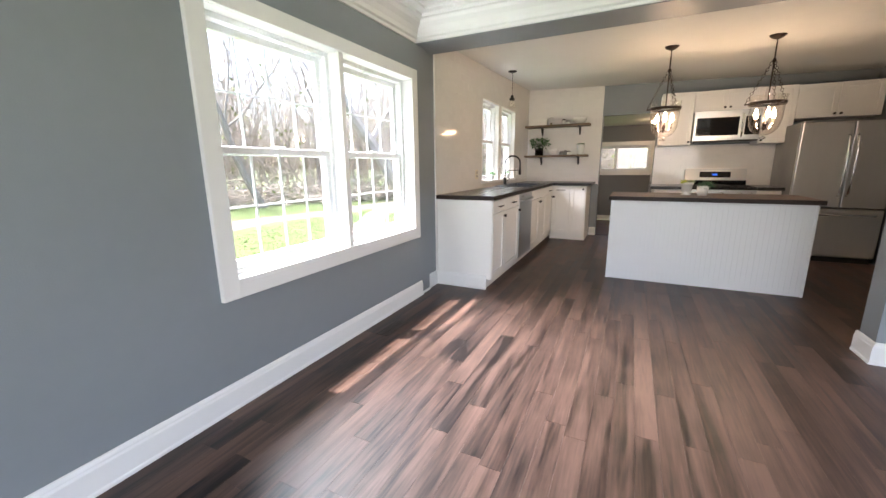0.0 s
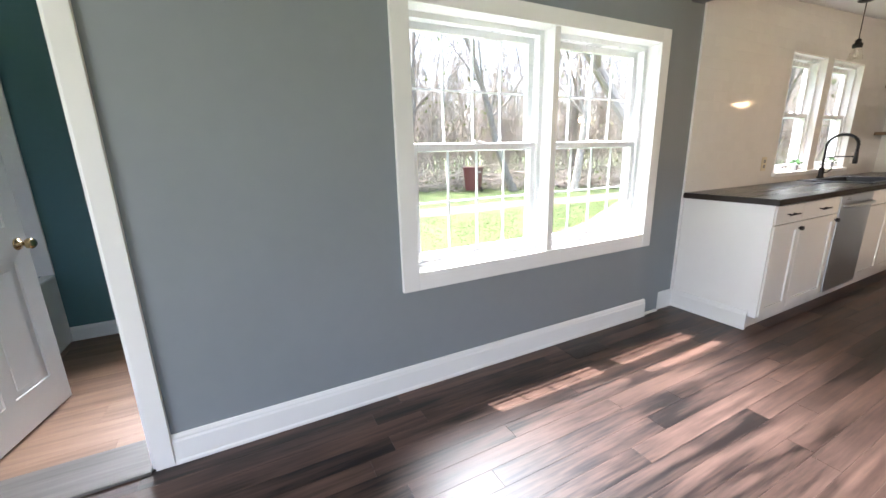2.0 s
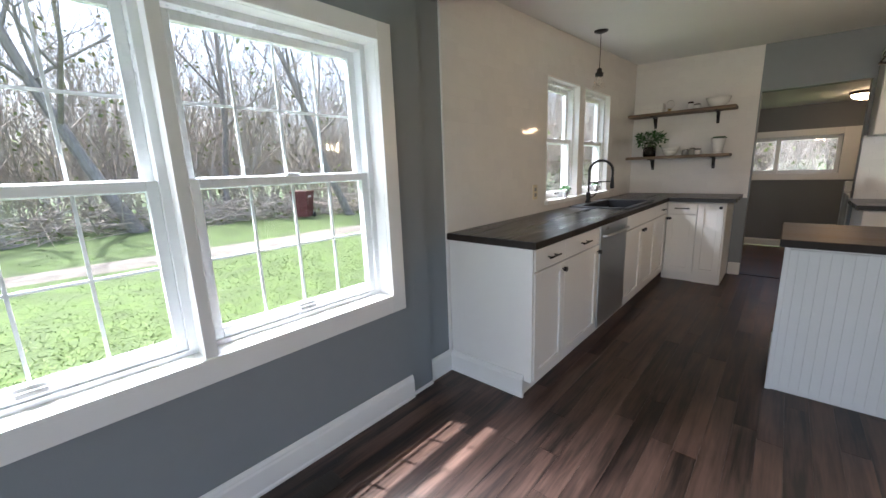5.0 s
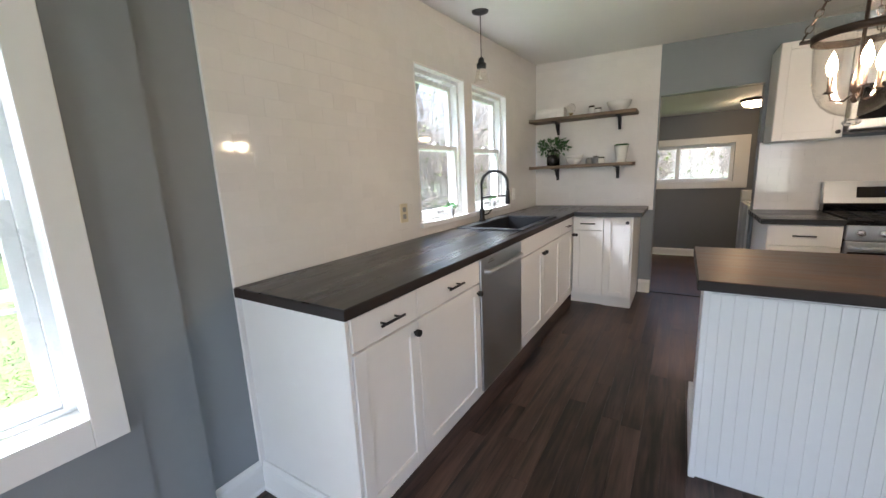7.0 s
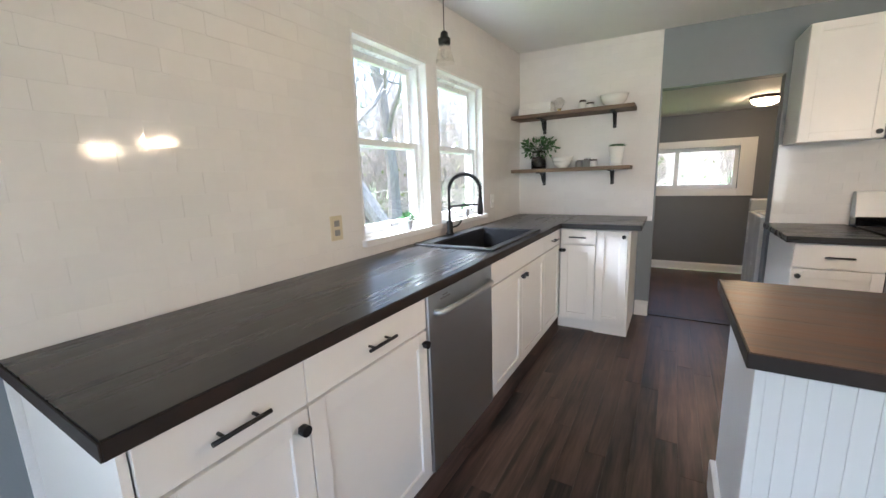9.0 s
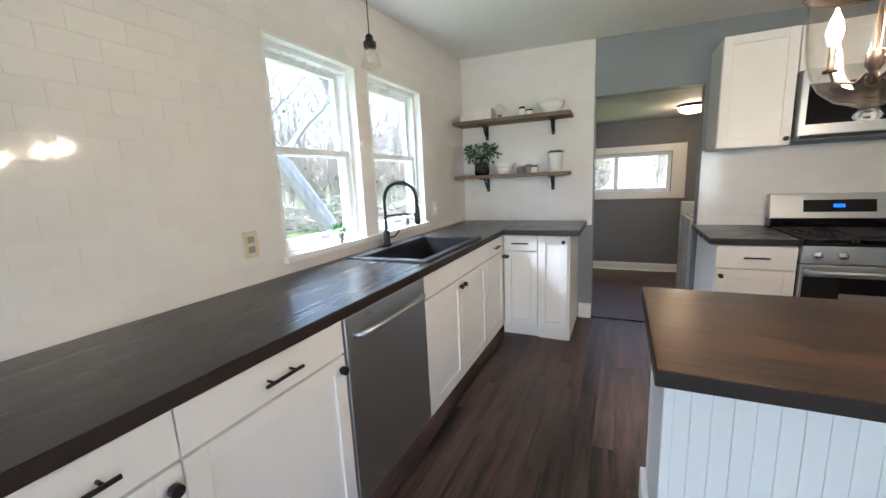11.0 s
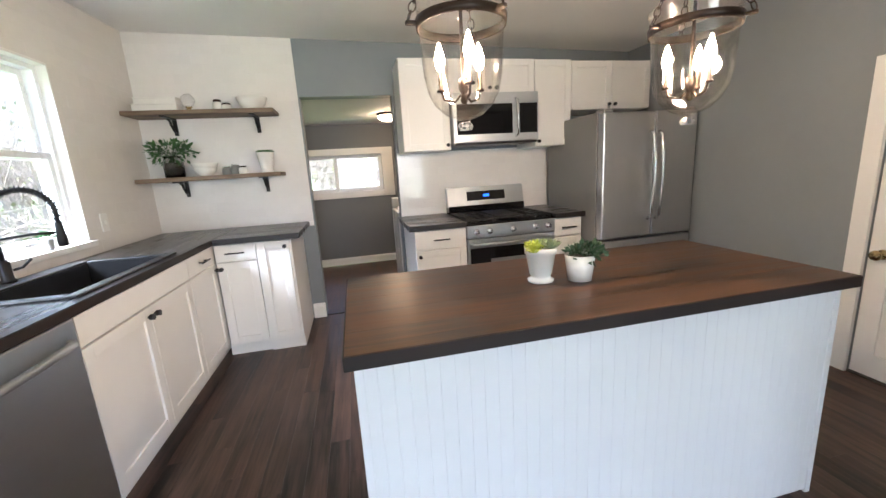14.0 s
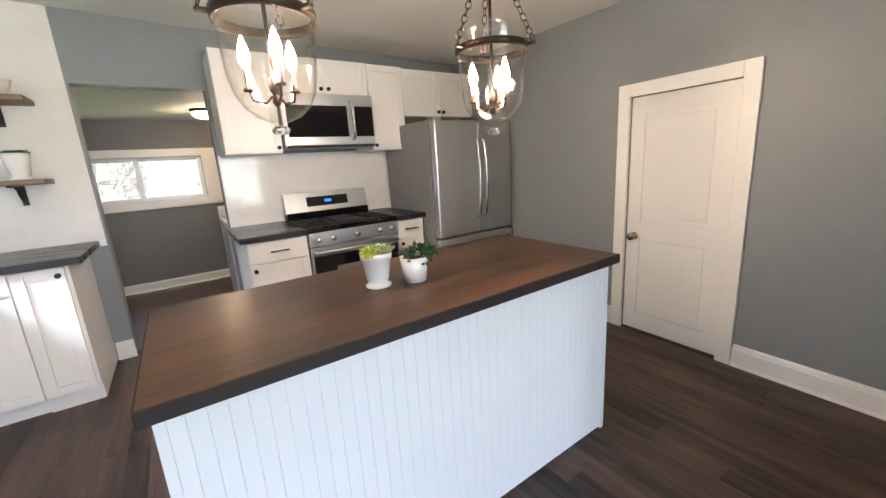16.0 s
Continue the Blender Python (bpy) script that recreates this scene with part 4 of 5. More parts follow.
def bell_lantern(x, y, z0, zc):
    """A glass bell lantern on three chains with a three-light cluster; z=0 at its glass finial."""
    L = thing("pendant_lantern", (x, y, z0), "clear glass bell jar pendant with three glowing candle bulbs", "pendant lamp", "pendants over the island")
    zt = zc - z0
    glass_p = [(0, 0.0), (0.022, 0.0), (0.026, 0.008), (0.02, 0.018), (0.016, 0.026), (0.03, 0.033), (0.06, 0.045), (0.092, 0.075), (0.112, 0.115), (0.122, 0.165), (0.126, 0.23), (0.129, 0.31), (0.136, 0.375), (0.141, 0.385)]
    glass_p = [(r * 1.01 if r > 0.05 else r, z * 0.97) for r, z in glass_p]
    g = part("glass_jar", lathe(bmesh.new(), glass_p + [(0.1415, 0.3735)] + [(max(r - 0.003, 0), z + (0.003 if i < 2 else 0)) for i, (r, z) in list(enumerate(glass_p))[::-1][1:]], 40), M_SHADE, L, "clear glass bell jar")
    g.visible_shadow = False
    part("finial", lathe(bmesh.new(), [(0, -0.006), (0.02, -0.004), (0.027, 0.006), (0.02, 0.016), (0.012, 0.02), (0, 0.022)], 20), M_GLASS, L, "solid glass finial").visible_shadow = False
    part("band", lathe(bmesh.new(), [(0.1325, 0.298), (0.138, 0.296), (0.141, 0.322), (0.1355, 0.324), (0.1325, 0.298)], 36), M_BRONZE, L, "bronze band round the jar")
    hub = 0.075
    part("centre_column", lathe(bmesh.new(), [(0, hub), (0.006, hub), (0.013, hub + 0.012), (0.008, hub + 0.03), (0.017, hub + 0.045), (0.017, hub + 0.075), (0.006, hub + 0.082), (0.006, zt - 0.1), (0, zt - 0.1)], 14), M_BRONZE, L)
    for k in range(3):
        a = 2.094 * k + 0.5
        c, s = math.cos(a), math.sin(a)
        arm = part("arm", tube(bmesh.new(), [(0.01 * c, 0.01 * s, hub + 0.03), (0.03 * c, 0.03 * s, hub + 0.01), (0.066 * c, 0.066 * s, hub + 0.02), (0.075 * c, 0.075 * s, hub + 0.05)], 0.004, 8), M_BRONZE, L)
        part("candle", lathe(bmesh.new(), [(0, 0), (0.015, 0), (0.015, 0.006), (0.0075, 0.01), (0.0075, 0.065), (0, 0.065)], 12, (0.075 * c, 0.075 * s, hub + 0.045)), M_BRONZE, arm, "slim candle sleeve")
        flame_bulb(L, (0.075 * c, 0.075 * s, hub + 0.11))
        a += 0.55
        c, s = math.cos(a), math.sin(a)
        part("lug", boxes((0.138, 0.172, -0.008, 0.008, 0.303, 0.315), bevel=0.003), M_BRONZE, L).matrix_basis = pose(0, 0, 0, 0, 0, math.degrees(a))
        bm = bmesh.new()
        chain(bm, (0.164 * c, 0.164 * s, 0.316), (0.012 * c, 0.012 * s, 0.66), 14)
        part("chain", bm, M_BRONZE, L)
    part("hook", lathe(bmesh.new(), [(0, 0.655), (0.014, 0.655), (0.018, 0.665), (0.014, 0.68), (0.006, 0.69), (0.004, zt - 0.02), (0, zt - 0.02)], 14), M_BRONZE, L)
    part("canopy", lathe(bmesh.new(), [(0, zt - 0.035), (0.02, zt - 0.035), (0.045, zt - 0.022), (0.062, zt - 0.006), (0.064, zt + 0.002), (0, zt + 0.002)], 24), M_BRONZE, L)


for x, y, z0 in ((0.495, 5.56, 1.42), (1.30, 5.51, 1.405)):
    bell_lantern(x, y, z0, ceil_z(x, y))

sp = thing("sink_pendant", (-1.25, 6.08, ceil_z(-1.25, 6.08)), "small black pendant with clear glass bulb over the sink", "pendant lamp")
part("canopy", lathe(bmesh.new(), [(0, -0.02), (0.03, -0.018), (0.055, -0.008), (0.058, 0.004), (0, 0.004)], 24), M_BLACK, sp)
part("cord", rod(bmesh.new(), (0, 0, -0.30), (0, 0, -0.01), 0.003, 8), M_BLACK, sp)
part("socket", lathe(bmesh.new(), [(0, -0.36), (0.032, -0.36), (0.034, -0.33), (0.022, -0.325), (0.02, -0.30), (0.008, -0.29), (0, -0.29)], 20), M_BLACK, sp)
p = part("glass_shade", lathe(bmesh.new(), [(0.03, -0.35), (0.034, -0.38), (0.045, -0.42), (0.052, -0.455), (0.050, -0.455), (0.043, -0.42), (0.032, -0.38), (0.028, -0.35)], 24), M_SHADE, sp, "clear flared glass shade")
p.visible_shadow = False
part("bulb", lathe(bmesh.new(), [(0, -0.435), (0.018, -0.425), (0.022, -0.41), (0.014, -0.385), (0.012, -0.36)], 16), M_GLASS, sp, "unlit clear bulb")

fl = thing("flush_ceiling_light", (0.60, 9.10, 1.98), "bronze flush ceiling light with a glowing frosted dome", "ceiling lamp")
part("base", lathe(bmesh.new(), [(0, 0), (0.13, 0), (0.135, -0.02), (0.12, -0.03), (0, -0.03)], 28), M_BRONZE, fl)
part("dome", lathe(bmesh.new(), [(0.118, -0.03), (0.11, -0.055), (0.08, -0.078), (0.04, -0.088), (0, -0.09)], 28), M_DOME, fl, "glowing frosted glass dome")
st = thing("ceiling_spot", (-0.36, 3.6, 2.36), "small white ceiling spotlight", "ceiling lamp")
part("base", lathe(bmesh.new(), [(0, 0), (0.05, 0), (0.05, -0.015), (0, -0.015)], 20), M_CHROME, st)
part("head", tube(bmesh.new(), [(0, 0, -0.015), (0.0, -0.02, -0.05), (0.01, -0.06, -0.09)], 0.03, 14), M_PORCELAIN, st)


# ---- plants and small things ----
def leaf_cloud(bm, n, centre, spread, size, seed, up=0.5):
    """Many small folded leaves about a centre."""
    rnd = random.Random(seed)
    for _ in range(n):
        d = Vector((rnd.gauss(0, 1), rnd.gauss(0, 1), rnd.gauss(up, 0.8))).normalized()
        c = Vector(centre) + Vector((d.x * spread[0], d.y * spread[1], d.z * spread[2])) * rnd.uniform(0.35, 1.0)
        ax = (d + Vector((rnd.uniform(-0.6, 0.6), rnd.uniform(-0.6, 0.6), rnd.uniform(-0.3, 0.5)))).normalized()
        sd = ax.cross(Vector((rnd.uniform(-1, 1), rnd.uniform(-1, 1), rnd.uniform(0.3, 1)))).normalized()
        nn = ax.cross(sd)
        s = size * rnd.uniform(0.6, 1.2)
        pts = [c, c + ax * s * 0.45 + sd * s * 0.3 + nn * s * 0.08, c + ax * s, c + ax * s * 0.45 - sd * s * 0.3 + nn * s * 0.08]
        mid = bm.verts.new(c + ax * s * 0.5)
        vs = [bm.verts.new(q) for q in pts]
        for i in range(4):
            bm.faces.new((vs[i], vs[(i + 1) % 4], mid))
    return bm


def rosette(bm, c, r, n=3, m=8, lift=0.6):
    """A succulent rosette of fat pointed leaves."""
    c = Vector(c)
    for ring in range(n):
        rr = r * (1 - ring / (n + 0.3))
        for k in range(m):
            a = 6.283185 * (k + ring * 0.5) / m
            d = Vector((math.cos(a), math.sin(a), 0))
            s = Vector((-d.y, d.x, 0)) * rr * 0.33
            tip = c + d * rr + Vector((0, 0, rr * (lift * 0.4 + ring * 0.45) + 0.2 * r))
            base = c + d * rr * 0.1
            mid = (base + tip) / 2 + Vector((0, 0, -rr * 0.12))
            q = [bm.verts.new(p) for p in (base, mid + s, tip, mid - s, mid + Vector((0, 0, rr * 0.22)), mid - Vector((0, 0, rr * 0.1)))]
            for f in ((0, 1, 4), (1, 2, 4), (2, 3, 4), (3, 0, 4), (1, 0, 5), (2, 1, 5), (3, 2, 5), (0, 3, 5)):
                bm.faces.new([q[i] for i in f])
    return bm


def pot_profile(r0, r1, h, wall=0.005):
    return [(0, 0), (r0, 0), (r1, h), (r1 - wall, h), (r0 - wall, wall * 2), (0, wall * 2)]


p = thing("succulent_pot", (0.762, 5.575, 0.872), "white footed pot with lime and pale green succulents", "potted plant", "pots on the island")
part("pot", lathe(bmesh.new(), [(0, 0), (0.046, 0), (0.048, 0.008), (0.037, 0.014), (0.036, 0.022), (0.041, 0.03), (0.053, 0.105), (0.057, 0.106), (0.058, 0.128), (0.053, 0.128), (0.05, 0.11), (0, 0.11)], 28), M_PORCELAIN, p, "white porcelain footed pot")
bm = bmesh.new()
for q, r in (((-0.03, 0.0, 0.122), 0.036), ((-0.015, 0.03, 0.125), 0.03), ((-0.04, -0.028, 0.118), 0.03)):
    rosette(bm, q, r, 3, 9)
leaf_cloud(bm, 60, (-0.03, -0.005, 0.13), (0.03, 0.035, 0.02), 0.018, 3)
part("lime_succulent", bm, M_LIME, p)
bm = bmesh.new()
for q, r in (((0.03, -0.018, 0.128), 0.042), ((0.025, 0.03, 0.128), 0.036), ((0.045, 0.008, 0.12), 0.03)):
    rosette(bm, q, r, 3, 9)
part("pale_succulent", bm, M_SAGE, p)
p = thing("leafy_pot", (0.897, 5.535, 0.872), "round white pot with a dark green leafy plant", "potted plant", "pots on the island")
part("pot", lathe(bmesh.new(), pot_profile(0.042, 0.054, 0.095), 28), M_PORCELAIN, p, "smooth white ceramic pot")
part("soil", lathe(bmesh.new(), [(0, 0.085), (0.048, 0.085)], 20), M_SOIL, p)
part("leaves", leaf_cloud(bmesh.new(), 150, (0.018, -0.005, 0.098), (0.07, 0.055, 0.035), 0.03, 5), M_LEAFDARK, p)

for y, sd in ((5.97, 11), (6.72, 12)):
    p = thing("sill_plant", (XT + 0.005, y, 0.999), "tiny green plant in a small grey pot", "potted plant", "plants on the sill")
    part("pot", lathe(bmesh.new(), pot_profile(0.017, 0.024, 0.06, 0.003), 16), M_FRSIDE, p, "small grey pot")
    part("leaves", leaf_cloud(bmesh.new(), 70, (0, 0, 0.07), (0.035, 0.045, 0.025), 0.028, sd, 0.8), M_LEAF, p)

# wall shelves and what stands on them
UZ, LZ = 1.845, 1.355
for z, x1, dd in ((UZ, -0.43, 0), (LZ, -0.44, 0)):
    sh = thing("wall_shelf", (0, 0, z), "weathered wooden wall shelf on black iron brackets", "shelf", "kitchen wall shelves")
    part("board", boxes((XT + 0.004, x1, 7.67, YB - 0.003, -0.032, 0), bevel=0.004), M_SHELF, sh, "weathered brown wooden board")
    for bx in (-1.22, -0.60):
        bm = boxes((bx - 0.014, bx + 0.014, YB - 0.012, YB - 0.003, -0.16, -0.032), (bx - 0.014, bx + 0.014, 7.70, YB - 0.012, -0.042, -0.032))
        tube(bm, [(bx, YB - 0.012, -0.14), (bx, YB - 0.045, -0.125), (bx, YB - 0.085, -0.085), (bx, YB - 0.10, -0.04)], 0.009, 8)
        tube(bm, [(bx, YB - 0.10, -0.045), (bx, YB - 0.125, -0.052), (bx, YB - 0.13, -0.044)], 0.008, 8)
        part("bracket", bm, M_BLACK, sh, "black iron bracket")
for i, (w_, h_) in enumerate(((0.30, 0.06), (0.28, 0.045))):
    b = thing("white_box", (-1.27 + 0.01 * i, 7.81, UZ + 0.06 * i), "low white painted box stacked on the shelf", "box", "stacked white boxes")
    part("body", boxes((-w_ / 2, w_ / 2, -0.07, 0.07, 0, h_ - 0.008), bevel=0.003), M_PORCELAIN, b)
    part("lid", boxes((-w_ / 2 - 0.003, w_ / 2 + 0.003, -0.073, 0.073, h_ - 0.008, h_), bevel=0.002), M_PORCELAIN, b)
g = thing("glass_globe", (-1.06, 7.81, UZ), "small glass globe on a brass stand", "ornament")
g.scale = (1.3, 1.3, 1.3)
part("stand", lathe(bmesh.new(), [(0, 0), (0.022, 0), (0.022, 0.006), (0.012, 0.012), (0.012, 0.022), (0.02, 0.03), (0, 0.03)], 18), M_BRASS, g)
part("globe", lathe(bmesh.new(), [(0, 0.03)] + [(0.037 * math.sin(a), 0.067 - 0.037 * math.cos(a)) for a in np.linspace(0.3, 2.9, 10)] + [(0, 0.104)], 20), M_GLASS, g)


def jar(x, y, z, r, h, label, white=True):
    r, h = r * 1.25, h * 1.3
    j = thing("jar", (x, y, z), label, "jar", "small jars")
    part("body", lathe(bmesh.new(), [(0, 0), (r, 0), (r * 1.04, h * 0.1), (r, h * 0.72), (r * 0.8, h * 0.8), (0, h * 0.8)], 20), M_PORCELAIN if white else M_FRSIDE, j)
    part("lid", lathe(bmesh.new(), [(0, h), (r * 0.8, h), (r * 0.86, h * 0.97), (r * 0.86, h * 0.8), (0, h * 0.8)], 20), M_BRONZE if white else M_CHROME, j)
    return j


jar(-0.855, 7.81, UZ, 0.026, 0.068, "small white jar with a bronze lid on the shelf")
jar(-0.79, 7.80, UZ, 0.03, 0.045, "low white jar with a bronze lid on the shelf")
jar(-0.865, 7.80, LZ, 0.028, 0.052, "small grey jar lying among jars on the shelf", False)
jar(-0.80, 7.80, LZ, 0.028, 0.062, "small grey jar with a silver lid on the shelf", False)
jar(-0.745, 7.80, LZ, 0.027, 0.05, "small white jar with a bronze lid on the shelf")
BOWL = lambda r, h: [(0, 0), (r * 0.5, 0), (r * 0.55, 0.006), (r * 0.85, h * 0.5), (r, h), (r * 0.95, h), (r * 0.8, h * 0.52), (r * 0.5, 0.012), (0, 0.012)]
b = thing("bowl", (-0.60, 7.81, UZ), "wide white ceramic bowl on the shelf", "bowl", "white bowls")
part("shell", lathe(bmesh.new(), BOWL(0.115, 0.10), 28), M_PORCELAIN, b)
for i, (r, tz) in enumerate(((0.085, 0), (0.098, 0.034))):
    b = thing("bowl", (-1.02, 7.80, LZ + tz), "white ceramic bowl stacked on the shelf", "bowl", "white bowls")
    part("shell", lathe(bmesh.new(), BOWL(r, 0.065), 28), M_PORCELAIN, b)
p = thing("jar_plant", (-1.24, 7.80, LZ), "trailing green plant in a glass jar", "potted plant")
p.scale = (1.3, 1.3, 1.3)
part("jar", lathe(bmesh.new(), [(0, 0), (0.05, 0), (0.054, 0.01), (0.054, 0.09), (0.045, 0.105), (0.047, 0.125), (0.043, 0.125), (0.041, 0.105), (0.05, 0.09), (0.05, 0.012), (0, 0.012)], 24), M_GLASS, p, "clear glass jar")
part("soil", lathe(bmesh.new(), [(0, 0.014), (0.048, 0.014), (0.048, 0.085), (0, 0.09)], 20), M_SOIL, p)
bm = leaf_cloud(bmesh.new(), 240, (0.0, -0.01, 0.15), (0.14, 0.075, 0.075), 0.032, 21, 0.25)
part("leaves", bm, M_LEAF, p)
bm = bmesh.new()
rnd = random.Random(4)
for _ in range(16):
    a = rnd.uniform(0, 6.28)
    tube(bm, [(0, 0, 0.09), (0.04 * math.cos(a), 0.025 * math.sin(a), 0.15), (0.11 * math.cos(a), 0.06 * math.sin(a), rnd.uniform(0.12, 0.2))], 0.002, 4)
part("stems", bm, M_LEAFDARK, p)
p = thing("shelf_succulent", (-0.56, 7.80, LZ), "green succulent in a footed white pot", "potted plant")
p.scale = (1.3, 1.3, 1.3)
part("pot", lathe(bmesh.new(), [(0, 0), (0.042, 0), (0.044, 0.008), (0.034, 0.014), (0.036, 0.025), (0.049, 0.11), (0.052, 0.125), (0.047, 0.125), (0.044, 0.11), (0, 0.11)], 26), M_PORCELAIN, p)
bm = bmesh.new()
for q in ((-0.02, 0, 0.118), (0.022, 0.012, 0.118), (0.015, -0.02, 0.116)):
    rosette(bm, q, 0.036, 3, 9)
part("rosettes", bm, M_LEAF, p)

# outlet plates
for nm, y, z, lab in (("outlet", 5.395, 1.085, "ivory electrical outlet plate on the tiles"), ("light_switch", 7.22, 1.09, "white switch plate on the tiles")):
    o = thing(nm, (XT, y, z), lab, "outlet")
    part("plate", boxes((-0.001, 0.006, -0.036, 0.036, -0.058, 0.058), bevel=0.003), M_PLASTIC if nm == "outlet" else M_TRIM, o)
    if nm == "outlet":
        for dz in (-0.022, 0.022):
            part("socket", boxes((0.006, 0.0085, -0.016, 0.016, dz - 0.014, dz + 0.014), bevel=0.001), M_LABEL, o)
    else:
        part("toggle", boxes((0.006, 0.014, -0.005, 0.005, -0.012, 0.012), bevel=0.002), M_TRIM, o)
vent = thing("floor_register", (-1.28, 3.16, 0), "dark brown metal floor register", "floor vent")
part("plate", boxes((-0.05, 0.05, -0.14, 0.14, 0.0, 0.004), bevel=0.001), M_DARKTRIM, vent)
for i in range(13):
    part("slat", boxes((-0.04, 0.04, -0.125 + i * 0.02, -0.117 + i * 0.02, 0.004, 0.006)), M_DARKTRIM, vent)

# ---- outdoors ----
GZ = -0.35
M_GRASS = mat("spring_grass", (0.060, 0.092, 0.022), 0.9, var=0.4, scale=2.2, bump=1.0, bump_scale=25)
M_BLADE = mat("grass_blades", (0.10, 0.15, 0.03), 0.7, var=0.4, scale=1.5)
M_GRAVEL = mat("pale_gravel", (0.16, 0.14, 0.115), 0.95, var=0.35, scale=3, bump=0.6, bump_scale=40)
M_BARK = mat("grey_bark", (0.24, 0.215, 0.19), 0.9, var=0.35, scale=5, bump=0.7, bump_scale=25, stretch=(3, 3, 0.6))
M_BIRCH = mat("pale_bark", (0.42, 0.38, 0.33), 0.85, var=0.35, scale=6, bump=0.4, bump_scale=25)
M_TWIG = mat("brown_twigs", (0.33, 0.285, 0.245), 0.9, var=0.3, scale=2)
M_BUD = mat("spring_buds", (0.16, 0.19, 0.06), 0.7, var=0.4, scale=1.5)
M_BIN = mat("maroon_plastic", (0.11, 0.025, 0.025), 0.5, var=0.1)
bm = bmesh.new()
bmesh.ops.create_grid(bm, x_segments=120, y_segments=120, size=300)
for v in bm.verts:
    v.co.z = GZ + (0.05 * noise.noise(v.co * 0.15) if v.co.length > 6 else 0)
structure("ground", bm, M_GRASS, "spring lawn with rough grass reaching the woods")


def strip(name, x_of, y0, y1, w, material, label, seed, n=70):
    """An uneven strip of ground along y."""
    bm = bmesh.new()
    prev = None
    for i in range(n + 1):
        y = y0 + (y1 - y0) * i / n
        ww = w * (1 + 0.35 * noise.noise(Vector((y * 0.6, seed, 0))))
        xc = x_of(y) + 0.3 * noise.noise(Vector((y * 0.4, seed + 5, 0)))
        row = [bm.verts.new((xc + ww * k / 2, y, GZ + (-0.06 if abs(k) == 1 else 0.065))) for k in (-1, -0.4, 0.4, 1)]
        if prev:
            for a in range(3):
                bm.faces.new((prev[a], prev[a + 1], row[a + 1], row[a]))
        prev = row
    return structure(name, bm, material, label)


strip("driveway", lambda y: -9.6 + 0.06 * (y - 4), -20, 32, 1.5, M_GRAVEL, "pale gravel track across the lawn", 3)
strip("path", lambda y: -5.5 - 0.5 * (y - 8), 6.8, 13, 1.3, M_GRAVEL, "worn patch of pale gravel by the house", 9, 24)


class Sticks:
    """Collects tapered three-sided sticks in plain lists, for one mesh."""

    def __init__(self):
        self.v, self.f = [], []

    def stick(self, a, b, r0, r1, sides=3):
        d = (b - a).normalized()
        u = d.cross(Vector((0.31, 0.83, 0.2))).normalized()
        w = d.cross(u)
        n0 = len(self.v)
        for p, r in ((a, r0), (b, r1)):
            for k in range(sides):
                t = 6.283185 * k / sides
                self.v.append(p + (u * math.cos(t) + w * math.sin(t)) * r)
        for k in range(sides):
            j = (k + 1) % sides
            self.f.append((n0 + k, n0 + j, n0 + sides + j, n0 + sides + k))

    def leaf(self, c, s, rnd):
        a = Vector((rnd.uniform(-1, 1), rnd.uniform(-1, 1), rnd.uniform(-1, 1))).normalized() * s
        b = a.cross(Vector((rnd.uniform(-1, 1), rnd.uniform(-1, 1), rnd.uniform(-1, 1)))).normalized() * s * 0.6
        n0 = len(self.v)
        self.v += [c - a, c + b, c + a, c - b]
        self.f.append((n0, n0 + 1, n0 + 2, n0 + 3))

    def branch(self, p, d, length, r, depth, rnd, sides=5, droop=0.0, kids=3):
        """A crooked limb that forks into thinner ones."""
        segs = 4 if depth > 0 else 2
        for i in range(segs):
            d = (d + Vector((rnd.gauss(0, 0.14), rnd.gauss(0, 0.14), rnd.gauss(0.03 - droop, 0.1)))).normalized()
            q = p + d * length / segs
            r1 = r * (0.86 if depth else 0.6)
            self.stick(p, q, r, r1, sides if depth > 1 else 3)
            if depth > 0 and i > 0:
                for _ in range(kids if i == segs - 1 else 1):
                    e = (d + Vector((rnd.gauss(0, 0.55), rnd.gauss(0, 0.55), rnd.gauss(0.15, 0.4)))).normalized()
                    self.branch(q, e, length * rnd.uniform(0.45, 0.75), r1 * rnd.uniform(0.45, 0.65), depth - 1, rnd, sides, droop, kids)
            p, r = q, r1
        return p

    def mesh(self, name, material):
        me = bpy.data.meshes.new(name)
        me.from_pydata([tuple(p) for p in self.v], [], self.f)
        me.materials.append(material)
        return me


def tree(x, y, lean, r, height, material, seed, label):
    rnd = random.Random(seed)
    t = thing("bare_tree", (x, y, GZ), label, "tree", "bare trees at the wood's edge")
    s = Sticks()
    p, d, rr = Vector((0, 0, -0.1)), Vector((lean[0], lean[1], 1)).normalized(), r
    tops = []
    for i in range(7):
        q = p + d * height * 0.1
        s.stick(p, q, rr * (1.25 if i == 0 else 1), rr * 0.9, 9)
        d = (d + Vector((rnd.gauss(0, 0.06), rnd.gauss(0, 0.06), 0.06))).normalized()
        rr *= 0.9
        p = q
        if i > 1:
            tops.append((p, d, rr))
    new("trunk", s.mesh("trunk", material)).parent = t
    c = Sticks()
    for (p, d, rr) in tops:
        for _ in range(2):
            e = (d * 0.7 + Vector((rnd.gauss(0, 0.6), rnd.gauss(0, 0.6), rnd.uniform(0.1, 0.6)))).normalized()
            c.branch(p, e, height * rnd.uniform(0.22, 0.36), rr * rnd.uniform(0.35, 0.6), 3, rnd)
    new("crown", c.mesh("crown", material)).parent = t


